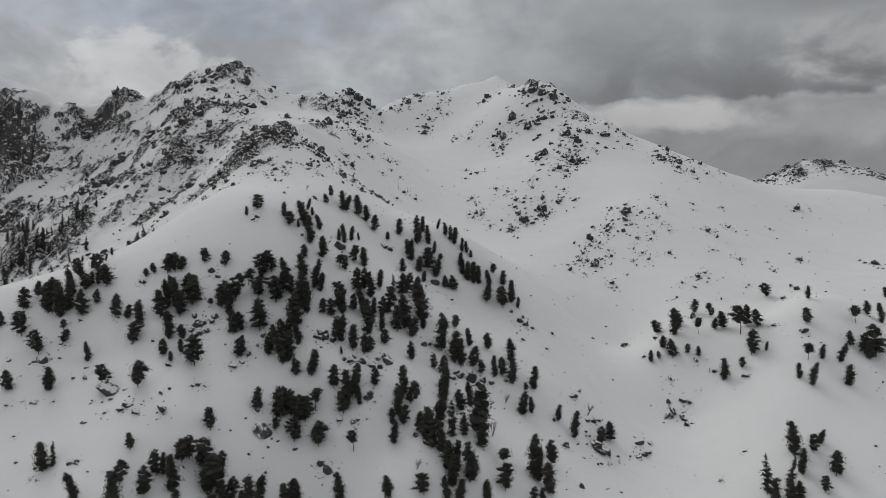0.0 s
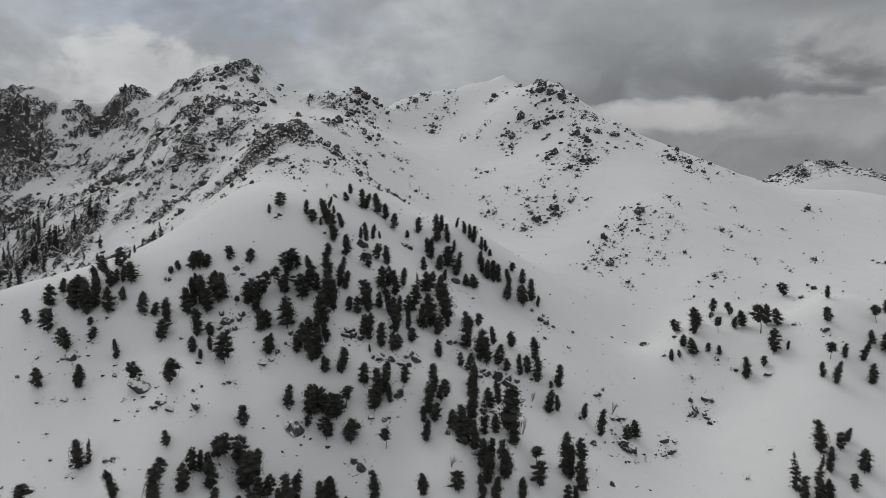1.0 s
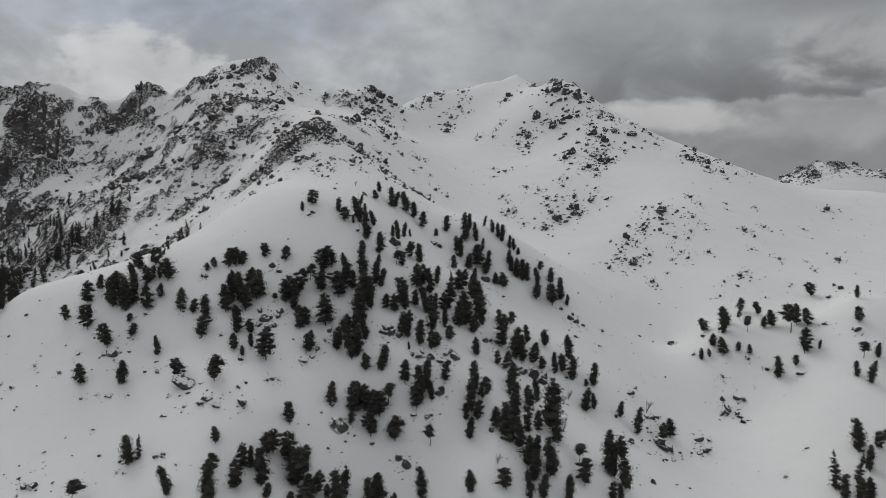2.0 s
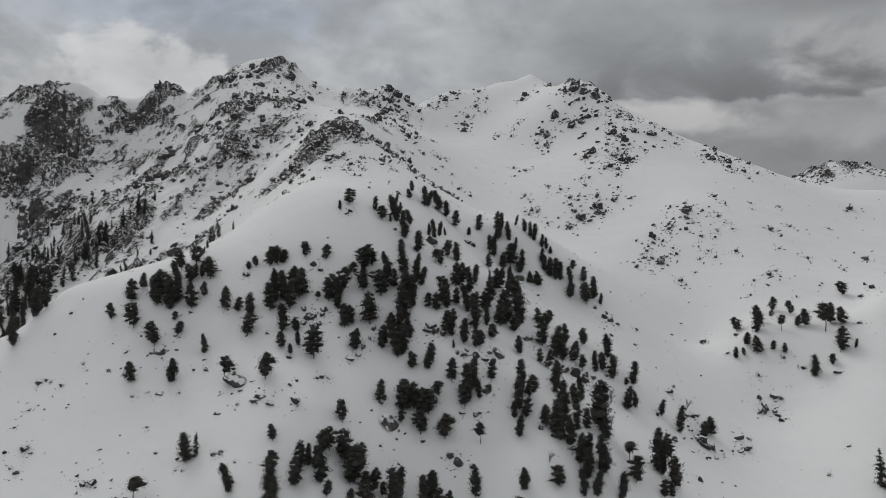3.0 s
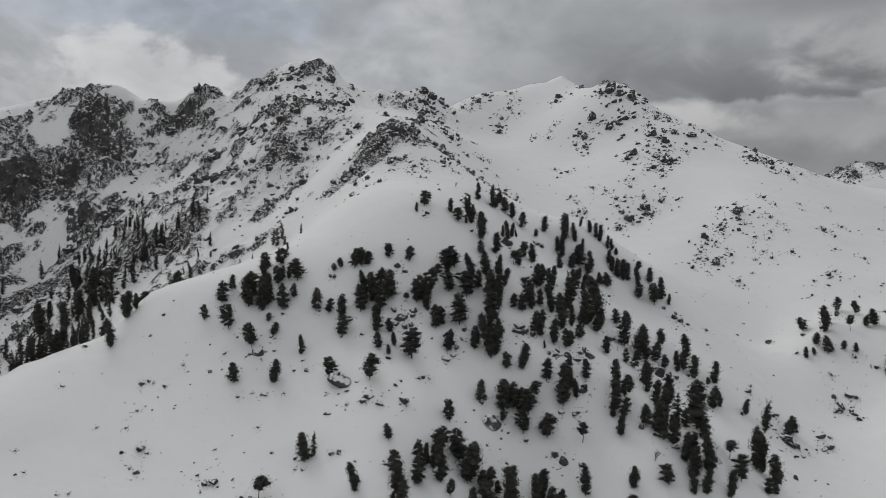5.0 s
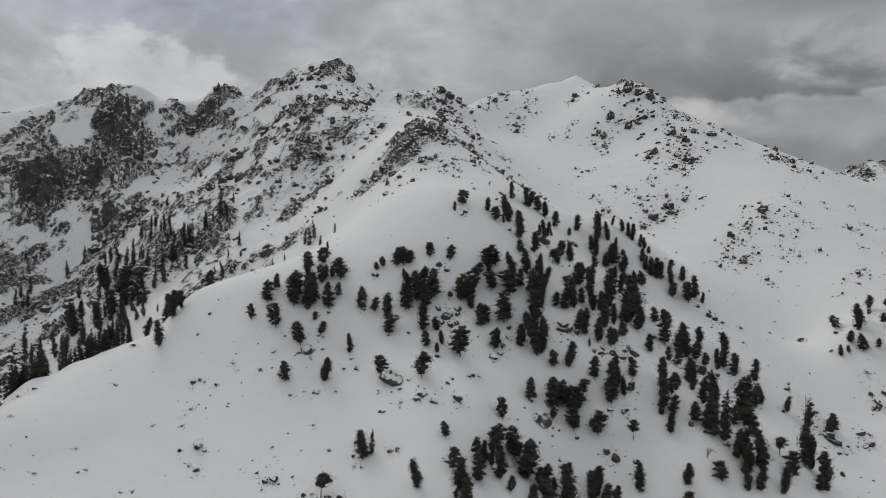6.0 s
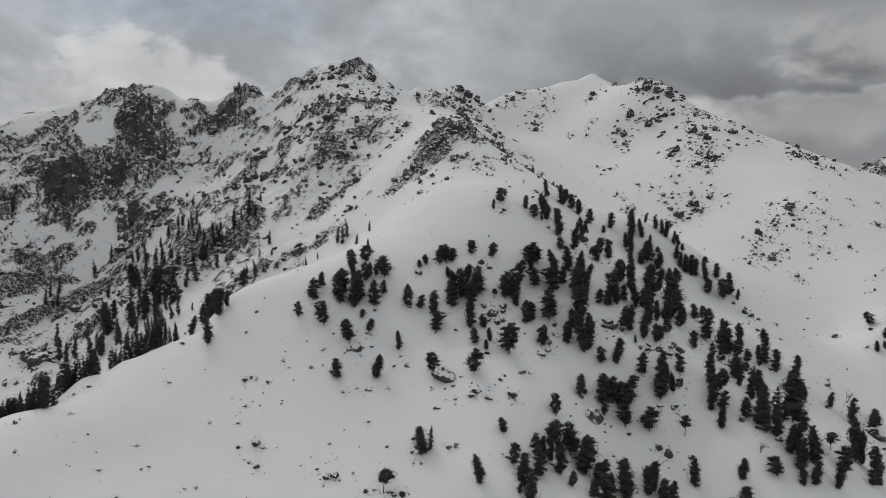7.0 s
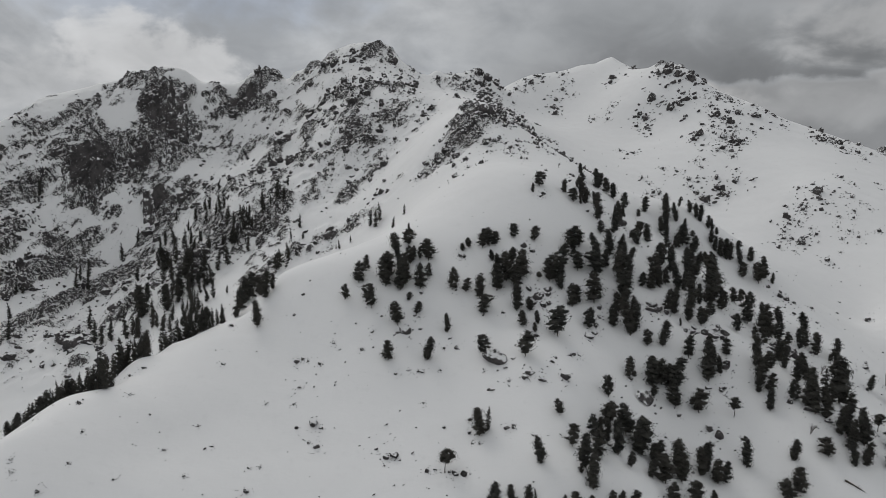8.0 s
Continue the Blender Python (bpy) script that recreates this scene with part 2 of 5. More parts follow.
# ---- landform: ridge, gully and slope lines (x, y, z) in metres ----
LINES = {
    "west_skyline": [(-560, 560, 150), (-531, 605, 176), (-519, 670, 212), (-482, 695, 227), (-451, 716, 242), (-419, 722, 242),
                     (-385, 735, 232), (-357, 750, 245), (-307, 775, 250), (-275, 765, 270), (-246, 763, 281), (-222, 763, 282),
                     (-204, 775, 269), (-182, 800, 257), (-109, 830, 262), (-72, 862, 251)],
    "dome_skyline": [(-38, 880, 267), (12, 900, 278), (70, 914, 293), (88, 880, 277), (103, 800, 266), (123, 765, 250)],
    "east_skyline": [(140, 740, 231), (164, 700, 209), (189, 690, 194), (210, 660, 176), (242, 645, 163), (284, 640, 149),
                     (326, 635, 142), (364, 630, 140), (392, 620, 133), (470, 600, 120), (600, 560, 100)],
    "far_peak": [(443, 980, 160), (491, 990, 180), (530, 1004, 191), (563, 1005, 188), (607, 1010, 180), (645, 1020, 160), (720, 1050, 130)],
    "behind": [(340, 780, 85), (450, 800, 75), (600, 820, 70), (240, 850, 150), (180, 960, 180), (70, 1010, 220), (-100, 930, 195),
               (-230, 860, 205), (-320, 860, 180), (-460, 800, 185), (-640, 720, 130), (560, 1120, 110)],
    "west_face": [(-421, 695, 219), (-446, 657, 177), (-430, 640, 145), (-480, 589, 109), (-500, 560, 104), (-517, 590, 137), (-438, 548, 57),
                  (-411, 568, 56), (-389, 471, 27), (-403, 500, 28), (-369, 745, 215), (-382, 710, 182), (-361, 642, 138), (-337, 592, 122),
                  (-299, 595, 137), (-252, 545, 122), (-226, 548, 123), (-275, 625, 165), (-225, 628, 199), (-330, 684, 168), (-300, 720, 218)],
    "west_walls": [(-414, 706, 214), (-410, 675, 170), (-400, 690, 177), (-405, 606, 103), (-446, 584, 71), (-97, 573, 172), (115, 656, 171)],
    "west_foot": [(-438, 450, 20), (-410, 400, -9), (-358, 420, 13), (-323, 425, 36), (-294, 440, 52), (-352, 500, 61), (-297, 480, 67),
                  (-258, 480, 82), (-227, 490, 95), (-200, 440, 88), (-220, 400, 72), (-260, 370, 48), (-300, 340, 18), (-335, 300, 2), (-350, 250, -8)],
    "rocky_rib": [(-162, 462, 131), (-133, 464, 149), (-116, 477, 160), (-128, 511, 182), (-114, 590, 193), (-174, 601, 187), (-202, 587, 162),
                  (-80, 470, 146), (-95, 700, 208), (-160, 700, 222), (-160, 760, 236), (-78, 790, 220)],
    "spur_west_edge": [(-307, 225, 35), (-298, 256, 40), (-287, 270, 41), (-283, 286, 43), (-262, 304, 55), (-246, 312, 58), (-235, 340, 78),
                       (-198, 360, 90), (-162, 385, 108), (-132, 412, 131)],
    "spur_face": [(-245, 222, 22), (-255, 233, 27), (-203, 245, 24), (-175, 242, 22), (-143, 245, 28), (-112, 247, 35), (-21, 254, 15), (-36, 274, 26),
                  (-239, 270, 40), (-215, 273, 38), (-219, 288, 45), (-205, 306, 60), (-180, 285, 47), (-154, 299, 55), (-168, 308, 64),
                  (-107, 263, 44), (-122, 277, 51), (-106, 296, 56), (-58, 300, 49), (-109, 347, 93), (-102, 382, 123), (-203, 315, 67), (-71, 273, 30), (-100, 430, 137), (-4, 270, 29), (-10, 262, 22), (-3, 251, 14), (-39, 256, 13), (-45, 266, 20), (-23, 279, 29),
                  (-51, 274, 26), (-28, 302, 49), (-6, 332, 50), (-63, 318, 63), (-79, 307, 56)],
    "spur_foot": [(-108, 222, 23), (-122, 226, 23.5), (-99, 234, 23.5), (-88, 228, 19.5), (-154, 231, 19.5), (-66, 248, 11.5), (-57, 251, 11)],
    "spur_east": [(-64, 366, 97), (-44, 430, 112), (-12, 413, 88), (-25, 371, 80), (29, 408, 67), (34, 345, 40), (45, 341, 34), (37, 323, 25),
                  (61, 322, 17), (77, 323, 8), (-64, 430, 128), (2, 430, 106), (27, 358, 49), (3, 404, 77), (-10, 404, 81), (49, 415, 69)],
    "bowl": [(97, 334, 8), (122, 302, 2), (123, 349, 14), (110, 420, 40), (55, 565, 107), (75, 575, 114), (67, 590, 124), (10, 500, 100), (103, 640, 162),
             (-40, 560, 125), (-60, 640, 165), (66, 742, 207), (90, 731, 209), (55, 839, 258), (-20, 811, 216), (72, 750, 222), (-78, 858, 244)],
    "east_slope": [(147, 361, 34), (133, 398, 51), (157, 453, 75), (110, 498, 83), (140, 536, 120), (118, 647, 165), (160, 698, 205), (204, 651, 172),
                   (174, 326, 37), (202, 385, 72), (189, 400, 62), (164, 284, 12), (306, 480, 84), (343, 540, 105), (279, 560, 113), (243, 380, 62),
                   (206, 320, 34), (300, 300, 45)],
    "valley": [(-100, 180, -25), (60, 180, -35), (200, 200, -25), (-260, 150, -15), (-400, 200, -40), (0, 60, -60), (-200, 30, -60), (250, 50, -50),
               (-450, 0, -70), (-100, -200, -20), (-350, -250, 0), (250, -200, 0), (-600, 300, 40), (-620, 480, 90), (450, 400, 90), (480, 150, 30)],
}


def value_noise(x, y, seed):
    """Smooth noise between -1 and 1 on arrays."""
    xi, yi = np.floor(x).astype(np.int64), np.floor(y).astype(np.int64)
    u, v = x - xi, y - yi
    u, v = u * u * u * (u * (u * 6 - 15) + 10), v * v * v * (v * (v * 6 - 15) + 10)

    def cell(a, b):
        n = (a * 374761393 + b * 668265263 + seed * 974634777) & 0x7FFFFFFF
        n = ((n ^ (n >> 13)) * 1274126177) & 0x7FFFFFFF
        return ((n ^ (n >> 16)) & 0xFFFF) / 32767.5 - 1

    low = cell(xi, yi) * (1 - u) + cell(xi + 1, yi) * u
    high = cell(xi, yi + 1) * (1 - u) + cell(xi + 1, yi + 1) * u
    return low * (1 - v) + high * v


def fractal(x, y, size, seed, octaves=4, ridged=False):
    total, gain, norm = 0.0, 1.0, 0.0
    for k in range(octaves):
        n = value_noise(x / size + 17.3 * k, y / size - 9.1 * k, seed + k)
        total = total + gain * ((1 - 2 * np.abs(n)) if ridged else n)
        norm, gain, size = norm + gain, gain * 0.5, size * 0.5
    return total / norm


def smooth(a, b, x):
    t = np.clip((x - a) / (b - a), 0, 1)
    return t * t * (3 - 2 * t)


def spot(x, y, cx, cy, rx, ry, turn=0.0):
    """1 in the middle of a soft oval, 0 outside."""
    c, s = math.cos(radians(turn)), math.sin(radians(turn))
    dx, dy = x - cx, y - cy
    return np.exp(-(((dx * c + dy * s) / rx) ** 2 + ((dy * c - dx * s) / ry) ** 2))


CONTROL = np.array([p for line in LINES.values() for p in line], dtype=float)


def plate(r2):
    return 0.5 * r2 * np.log(r2 + 1e-9)


def solve_plate(pts, stiff=40.0):
    """A thin plate bent over the landform lines."""
    n, xy = len(pts), pts[:, :2] / 100
    r2 = ((xy[:, None] - xy[None]) ** 2).sum(2)
    a = np.zeros((n + 3, n + 3))
    a[:n, :n] = plate(r2) + np.eye(n) * stiff * 1e-4
    a[:n, n:] = np.c_[np.ones(n), xy]
    a[n:, :n] = a[:n, n:].T
    return np.linalg.solve(a, np.r_[pts[:, 2], 0, 0, 0]), xy


PLATE, KNOTS = solve_plate(CONTROL)


def landform(x, y):
    sx, sy = np.asarray(x, float) / 100, np.asarray(y, float) / 100
    z = PLATE[-3] + PLATE[-2] * sx + PLATE[-1] * sy
    if np.size(sx) < 2000:
        z = z + plate((sx[..., None] - KNOTS[:, 0]) ** 2 + (sy[..., None] - KNOTS[:, 1]) ** 2) @ PLATE[:-3]
    else:
        for w, (kx, ky) in zip(PLATE, KNOTS):
            z = z + w * plate((sx - kx) ** 2 + (sy - ky) ** 2)
    # far country beyond the ridges: rolling snow mountains
    away = np.maximum(np.maximum(np.abs(sx * 100 - 60) - 700, np.abs(sy * 100 - 400) - 740), 0)
    far = -60 + 110 * fractal(sx, sy, 9.0, 71, 4, True) + 10 * fractal(sx, sy, 2.0, 5)
    k = smooth(0, 260, away)
    z = z * (1 - k) + far * k
    for cx, cy, rise, rx, ry in KNOBS:
        z = z + rise * spot(x, y, cx, cy, rx, ry)
    return z


# notches and knobs of the crest: x, y, rise, half-widths
KNOBS = [
    (-404, 742, -10, 15, 24), (-320, 765, -8, 8, 22), (-281, 765, -8, 5, 16), (-208, 767, 6, 8, 14), (-157, 808, 5, 8, 12), (-109, 829, 6, 9, 12),
    (46, 906, -5, 12, 16), (70, 911, 3, 6, 14), (103, 801, 5, 14, 10), (150, 765, -9, 20, 34), (186, 730, -8, 24, 34), (-560, 641, -30, 22, 40), (-473, 706, -7, 6, 14),
    # teeth of the far summit
    (512, 1000, 7, 12, 18), (540, 1003, 5, 7, 14), (566, 1004, 6, 9, 14), (592, 1006, -4, 8, 14), (610, 1010, 5, 8, 12),
    # lip of the spur above the west valley
    (-287, 287, 5.0, 9, 9), (-277, 300, 2.5, 6, 6), (-309, 235, -5.5, 9, 11), (-292, 266, -4.0, 6, 6), (-253, 331, -7.0, 8, 9),
]


def rockiness(x, y):
    """How far bare rock comes through the snow, 0 to 1, by the rock formations of the place."""
    w = 0.0 * x
    for cx, cy, rx, ry, turn, amount in ROCKS:
        w = np.maximum(w, amount * spot(x, y, cx, cy, rx, ry, turn))
    return w


ROCKS = [
    # west massif at large: summit, crest, strata, foot
    (-245, 740, 75, 45, 0, 0.44), (-330, 740, 110, 40, 20, 0.46), (-440, 680, 80, 60, 0, 0.43), (-500, 610, 70, 80, 0, 0.45),
    (-400, 610, 120, 80, 0, 0.42), (-300, 600, 130, 80, 10, 0.46), (-235, 570, 80, 80, 0, 0.46), (-330, 510, 110, 50, 20, 0.58), (-430, 540, 70, 60, 0, 0.6), (-480, 520, 60, 50, 0, 0.62), (-395, 480, 70, 45, 10, 0.56),
    (-240, 480, 80, 36, 20, 0.42), (-335, 680, 85, 60, 0, 0.42), (-388, 690, 45, 60, 0, 0.42), (-255, 670, 70, 60, 0, 0.45), (-222, 738, 38, 32, 0, 0.58), (-165, 775, 60, 35, 0, 0.40), (-400, 440, 90, 60, 0, 0.40), (-190, 690, 60, 80, 0, 0.40),
    # its cliffs
    (-468, 626, 34, 27, 30, 1.25), (-432, 645, 18, 22, 0, 1.15), (-424, 684, 30, 30, 10, 1.2), (-445, 705, 30, 14, 0, 0.8), (-358, 735, 28, 14, 0, 1.15),
    (-487, 660, 22, 20, 0, 0.72), (-473, 566, 18, 22, 0, 1.0), (-403, 612, 18, 13, 0, 1.15), (-499, 588, 18, 20, 0, 0.8), (-413, 563, 16, 14, 0, 0.7),
    (-298, 555, 26, 16, 10, 0.75), (-303, 518, 30, 14, 10, 0.75), (-225, 603, 30, 9, 0, 0.72), (-250, 630, 30, 8, 0, 0.66),
    (-268, 742, 12, 14, 0, 0.62), (-228, 640, 12, 22, 0, 0.85), (-197, 660, 20, 12, 0, 0.9),
    (-498, 560, 24, 20, 0, 0.78), (-462, 588, 24, 14, 20, 0.66), (-525, 630, 20, 24, 0, 0.6), (-388, 636, 16, 14, 0, 0.62),
    # rocky rib behind the spur
    (-150, 477, 25, 15, 10, 0.85), (-130, 497, 18, 22, 10, 0.85), (-112, 505, 12, 24, 10, 0.62), (-172, 595, 42, 45, 0, 0.43), (-115, 785, 50, 40, 0, 0.38), (-127, 550, 16, 50, 0, 0.66), (-120, 640, 30, 60, 0, 0.42), (-90, 835, 60, 18, 10, 0.45),
    # bowl, east ridge and far summit
    (106, 799, 26, 8, 0, 0.62), (150, 725, 36, 24, -40, 0.33), (118, 655, 30, 36, 0, 0.30), (540, 1003, 130, 60, 0, 0.58),
]


def blocks_of(u, v, size, seed):
    """Broken rock: for each place a chance of its own block, 0 to 1, and how far it lies from the block's joint."""
    u, v = u / size, v / size
    iu, iv = np.floor(u).astype(np.int64), np.floor(v).astype(np.int64)
    first, second, own = np.full(np.shape(u), 9.0), np.full(np.shape(u), 9.0), np.zeros(np.shape(u))
    for da in (-1, 0, 1):
        for db in (-1, 0, 1):
            a, b = iu + da, iv + db
            n = (a * 374761393 + b * 668265263 + seed * 974634777) & 0x7FFFFFFF
            n = ((n ^ (n >> 13)) * 1274126177) & 0x7FFFFFFF
            d = np.hypot(a + ((n >> 3) & 255) / 255 - u, b + ((n >> 11) & 255) / 255 - v)
            near = d < first
            second = np.where(near, first, np.minimum(second, d))
            own = np.where(near, ((n >> 19) & 1023) / 1023, own)
            first = np.where(near, d, first)
    return own, second - first


def surface(x, y):
    """Height of the snow and rock surface, and how far rock stands out of it."""
    x, y = np.asarray(x, float), np.asarray(y, float)
    z = landform(x, y)
    rock = rockiness(x, y)
    wall = smooth(0.8, 1.05, rock)
    rock = np.minimum(rock, 1)
    there = smooth(0.12, 0.5, rock)
    # broken rock in veins that climb eastwards across the massif
    warp = 8 * fractal(x, y, 46, 3, 3)
    along, over = 0.88 * x + 0.47 * (z + warp), 0.88 * (z + warp) - 0.47 * x
    twist = 3.0 * fractal(x, y, 11, 19, 3)
    vein = smooth(-0.3, 0.3, 0.85 * fractal(along / 2.0, over, 12, 31, 3) + 0.12 * fractal(along / 1.6, over, 44, 33, 2) + 0.5 * (rock - 0.45))
    broken, proud = 0.0, -0.555
    for size, rise, weight, seed in ((15, 9.0, 0.9, 5), (8, 7.0, 0.9, 6), (4, 4.0, 0.6, 7)):
        own, joint = blocks_of(along / 1.3 + twist, over + twist, size, seed)
        own = np.maximum(own - 0.4, 0)
        broken = broken + rise * own * (0.35 + 0.65 * smooth(0.0, 0.25, joint))
        proud = proud + weight * own * smooth(0.0, 0.12, joint)
    proud = proud + 0.48 * vein
    crag = fractal(x, y, 24, 11, 5, True)
    z = z + there * (vein * broken + 3.0 * crag + 1.6 * fractal(along / 1.3, over, 6, 27, 4, True) - 3.0)
    # snow gullies down the face
    gully = np.minimum(rock, 0.7) * smooth(0.3, 0.8, fractal(x + 1.4 * warp, y * 0.22, 30, 57, 3, True))
    z = z - 5.0 * gully
    # buttresses and cracks of the cliffs, with ledges between
    rib = fractal(x + 0.5 * warp, y * 0.16, 19, 23, 3, True)
    z = z + wall * (9.0 * rib + 2.6 * fractal(x + 0.2 * warp, y * 0.12, 5.5, 25, 2, True))
    proud = proud * (1 - wall) + wall * (-0.42 + 1.2 * rib + 0.5 * smooth(-0.2, 0.3, fractal(along / 1.5, over, 16, 33, 3)))
    # drifted snow: soft hummocks and shallow runnels
    z = z + (1 - rock) * (1.0 * fractal(x, y, 42, 51, 3) + 0.2 * fractal(x, y, 7, 61, 2))
    return z, proud - 0.55 * gully * (1 - wall)


def ground(x, y):
    return surface(x, y)[0]


def steps(marks, first, last, grow=1.07, limit=140.0):
    """Grid lines: marks are (from, to, step); outside them the steps grow out to first and last."""
    out = []
    for a, b, s in marks:
        out += list(np.arange(a, b, s))
    s, v, tail = marks[-1][2], marks[-1][1], []
    while v < last:
        tail.append(v)
        s = min(s * grow, limit)
        v += s
    s, v, front = marks[0][2], marks[0][0], []
    while v > first:
        s = min(s * grow, limit)
        v -= s
        front.append(v)
    return np.array(front[::-1] + out + tail)


def mesh_from(name, verts, faces, mat, soft=False):
    """A mesh from arrays of corners and of triangles or quads."""
    me = bpy.data.meshes.new(name)
    verts, faces = np.asarray(verts, np.float32), np.asarray(faces, np.int32)
    n, k = faces.shape
    me.vertices.add(len(verts)), me.loops.add(n * k), me.polygons.add(n)
    me.vertices.foreach_set("co", verts.ravel())
    me.loops.foreach_set("vertex_index", faces.ravel())
    me.polygons.foreach_set("loop_start", np.arange(0, n * k, k, dtype=np.int32))
    me.polygons.foreach_set("use_smooth", np.full(n, soft))
    me.materials.append(mat)
    me.update(calc_edges=True)
    return me


def build_ground():
    gx = steps([(-560, -100, 1.45), (-100, 260, 1.6), (260, 420, 2.4)], -4600, 4600)
    gy = steps([(200, 430, 1.5), (430, 790, 1.45), (790, 930, 2.0), (930, 1060, 2.6)], -4400, 4700)
    x, y = np.meshgrid(gx, gy)
    z, proud = surface(x.ravel(), y.ravel())

    def slope(h):
        return np.hypot(*np.gradient(h.reshape(x.shape), gy, gx)).ravel()

    rock = rockiness(x.ravel(), y.ravel())
    # rock shows where the surface is too steep to hold snow; snow lies on treads and in gullies
    steep = slope(z)
    bare = proud + 0.30 * (np.clip(steep, 0.4, 2.6) - 1.3) + 0.9 * (np.minimum(rock, 1) - 0.45)
    bare = np.clip(bare - 1.2 * smooth(0.3, 0.05, rock), -1, 0.15 + 0.28 * smooth(0.8, 1.05, rock))
    nx, ny = len(gx), len(gy)
    i = (np.arange(ny - 1)[:, None] * nx + np.arange(nx - 1)).ravel()
    me = mesh_from("ground", np.c_[x.ravel(), y.ravel(), z], np.c_[i, i + 1, i + nx + 1, i + nx], SNOW_ROCK, True)
    facet = (rock[i] > 0.3) & (bare[i] > -0.2)
    me.polygons.foreach_set("use_smooth", ~facet)
    me.attributes.new("bare", "FLOAT", "POINT").data.foreach_set("value", bare.astype(np.float32))
    return tagged(new("ground", me), "snow-covered mountain slopes with dark bare rock", "mountain ground", kind="structure")


build_ground()


def ground_at(x, y):
    return float(ground(np.array([x]), np.array([y]))[0])


def part(name, me, parent, label=""):
    ob = new(name, me)
    ob.parent = parent
    return tagged(ob, label)


# ---- conifers ----
def tube(points, radii, sides=6):
    """Corners and quads of a tapered stem along points."""
    pts, verts, faces = np.array(points, float), [], []
    for k, (p, r) in enumerate(zip(pts, radii)):
        d = pts[min(k + 1, len(pts) - 1)] - pts[max(k - 1, 0)]
        d = d / np.linalg.norm(d)
        a = np.cross(d, (0.31, 0.95, 0.05))
        a /= np.linalg.norm(a)
        b = np.cross(d, a)
        for j in range(sides):
            w = 2 * math.pi * j / sides
            verts.append(p + r * (a * math.cos(w) + b * math.sin(w)))
    for k in range(len(pts) - 1):
        for j in range(sides):
            q = (j + 1) % sides
            faces.append((k * sides + j, k * sides + q, (k + 1) * sides + q, (k + 1) * sides + j))
    return verts, faces


PROFILES = {  # crown width over height, bare stem below the crown, clumps, how far out they sit, outline
    "c": (0.42, 0.07, 30, 0.42, lambda s: 1.30 * (s + 0.10) ** 0.40 * (1 - s) ** 0.44),
    "o": (0.70, 0.14, 30, 0.60, lambda s: 1.36 * (s + 0.06) ** 0.50 * (1 - s) ** 0.46),
    "r": (0.58, 0.10, 28, 0.55, lambda s: 1.42 * (s + 0.12) ** 0.42 * (1 - s) ** 0.62),
    "t": (0.64, 0.42, 20, 0.60, lambda s: 1.36 * (s + 0.06) ** 0.50 * (1 - s) ** 0.46),
    "s": (0.30, 0.04, 22, 0.40, lambda s: 1.30 * (s + 0.22) ** 0.30 * (1 - s) ** 0.80),
}


def ball(cuts):
    bm = bmesh.new()
    bmesh.ops.create_icosphere(bm, subdivisions=cuts, radius=1.0)
    bm.verts.index_update()
    out = np.array([v.co[:] for v in bm.verts]), np.array([[v.index for v in f.verts] for f in bm.faces])
    bm.free()
    return out


KNOT = ball(1)


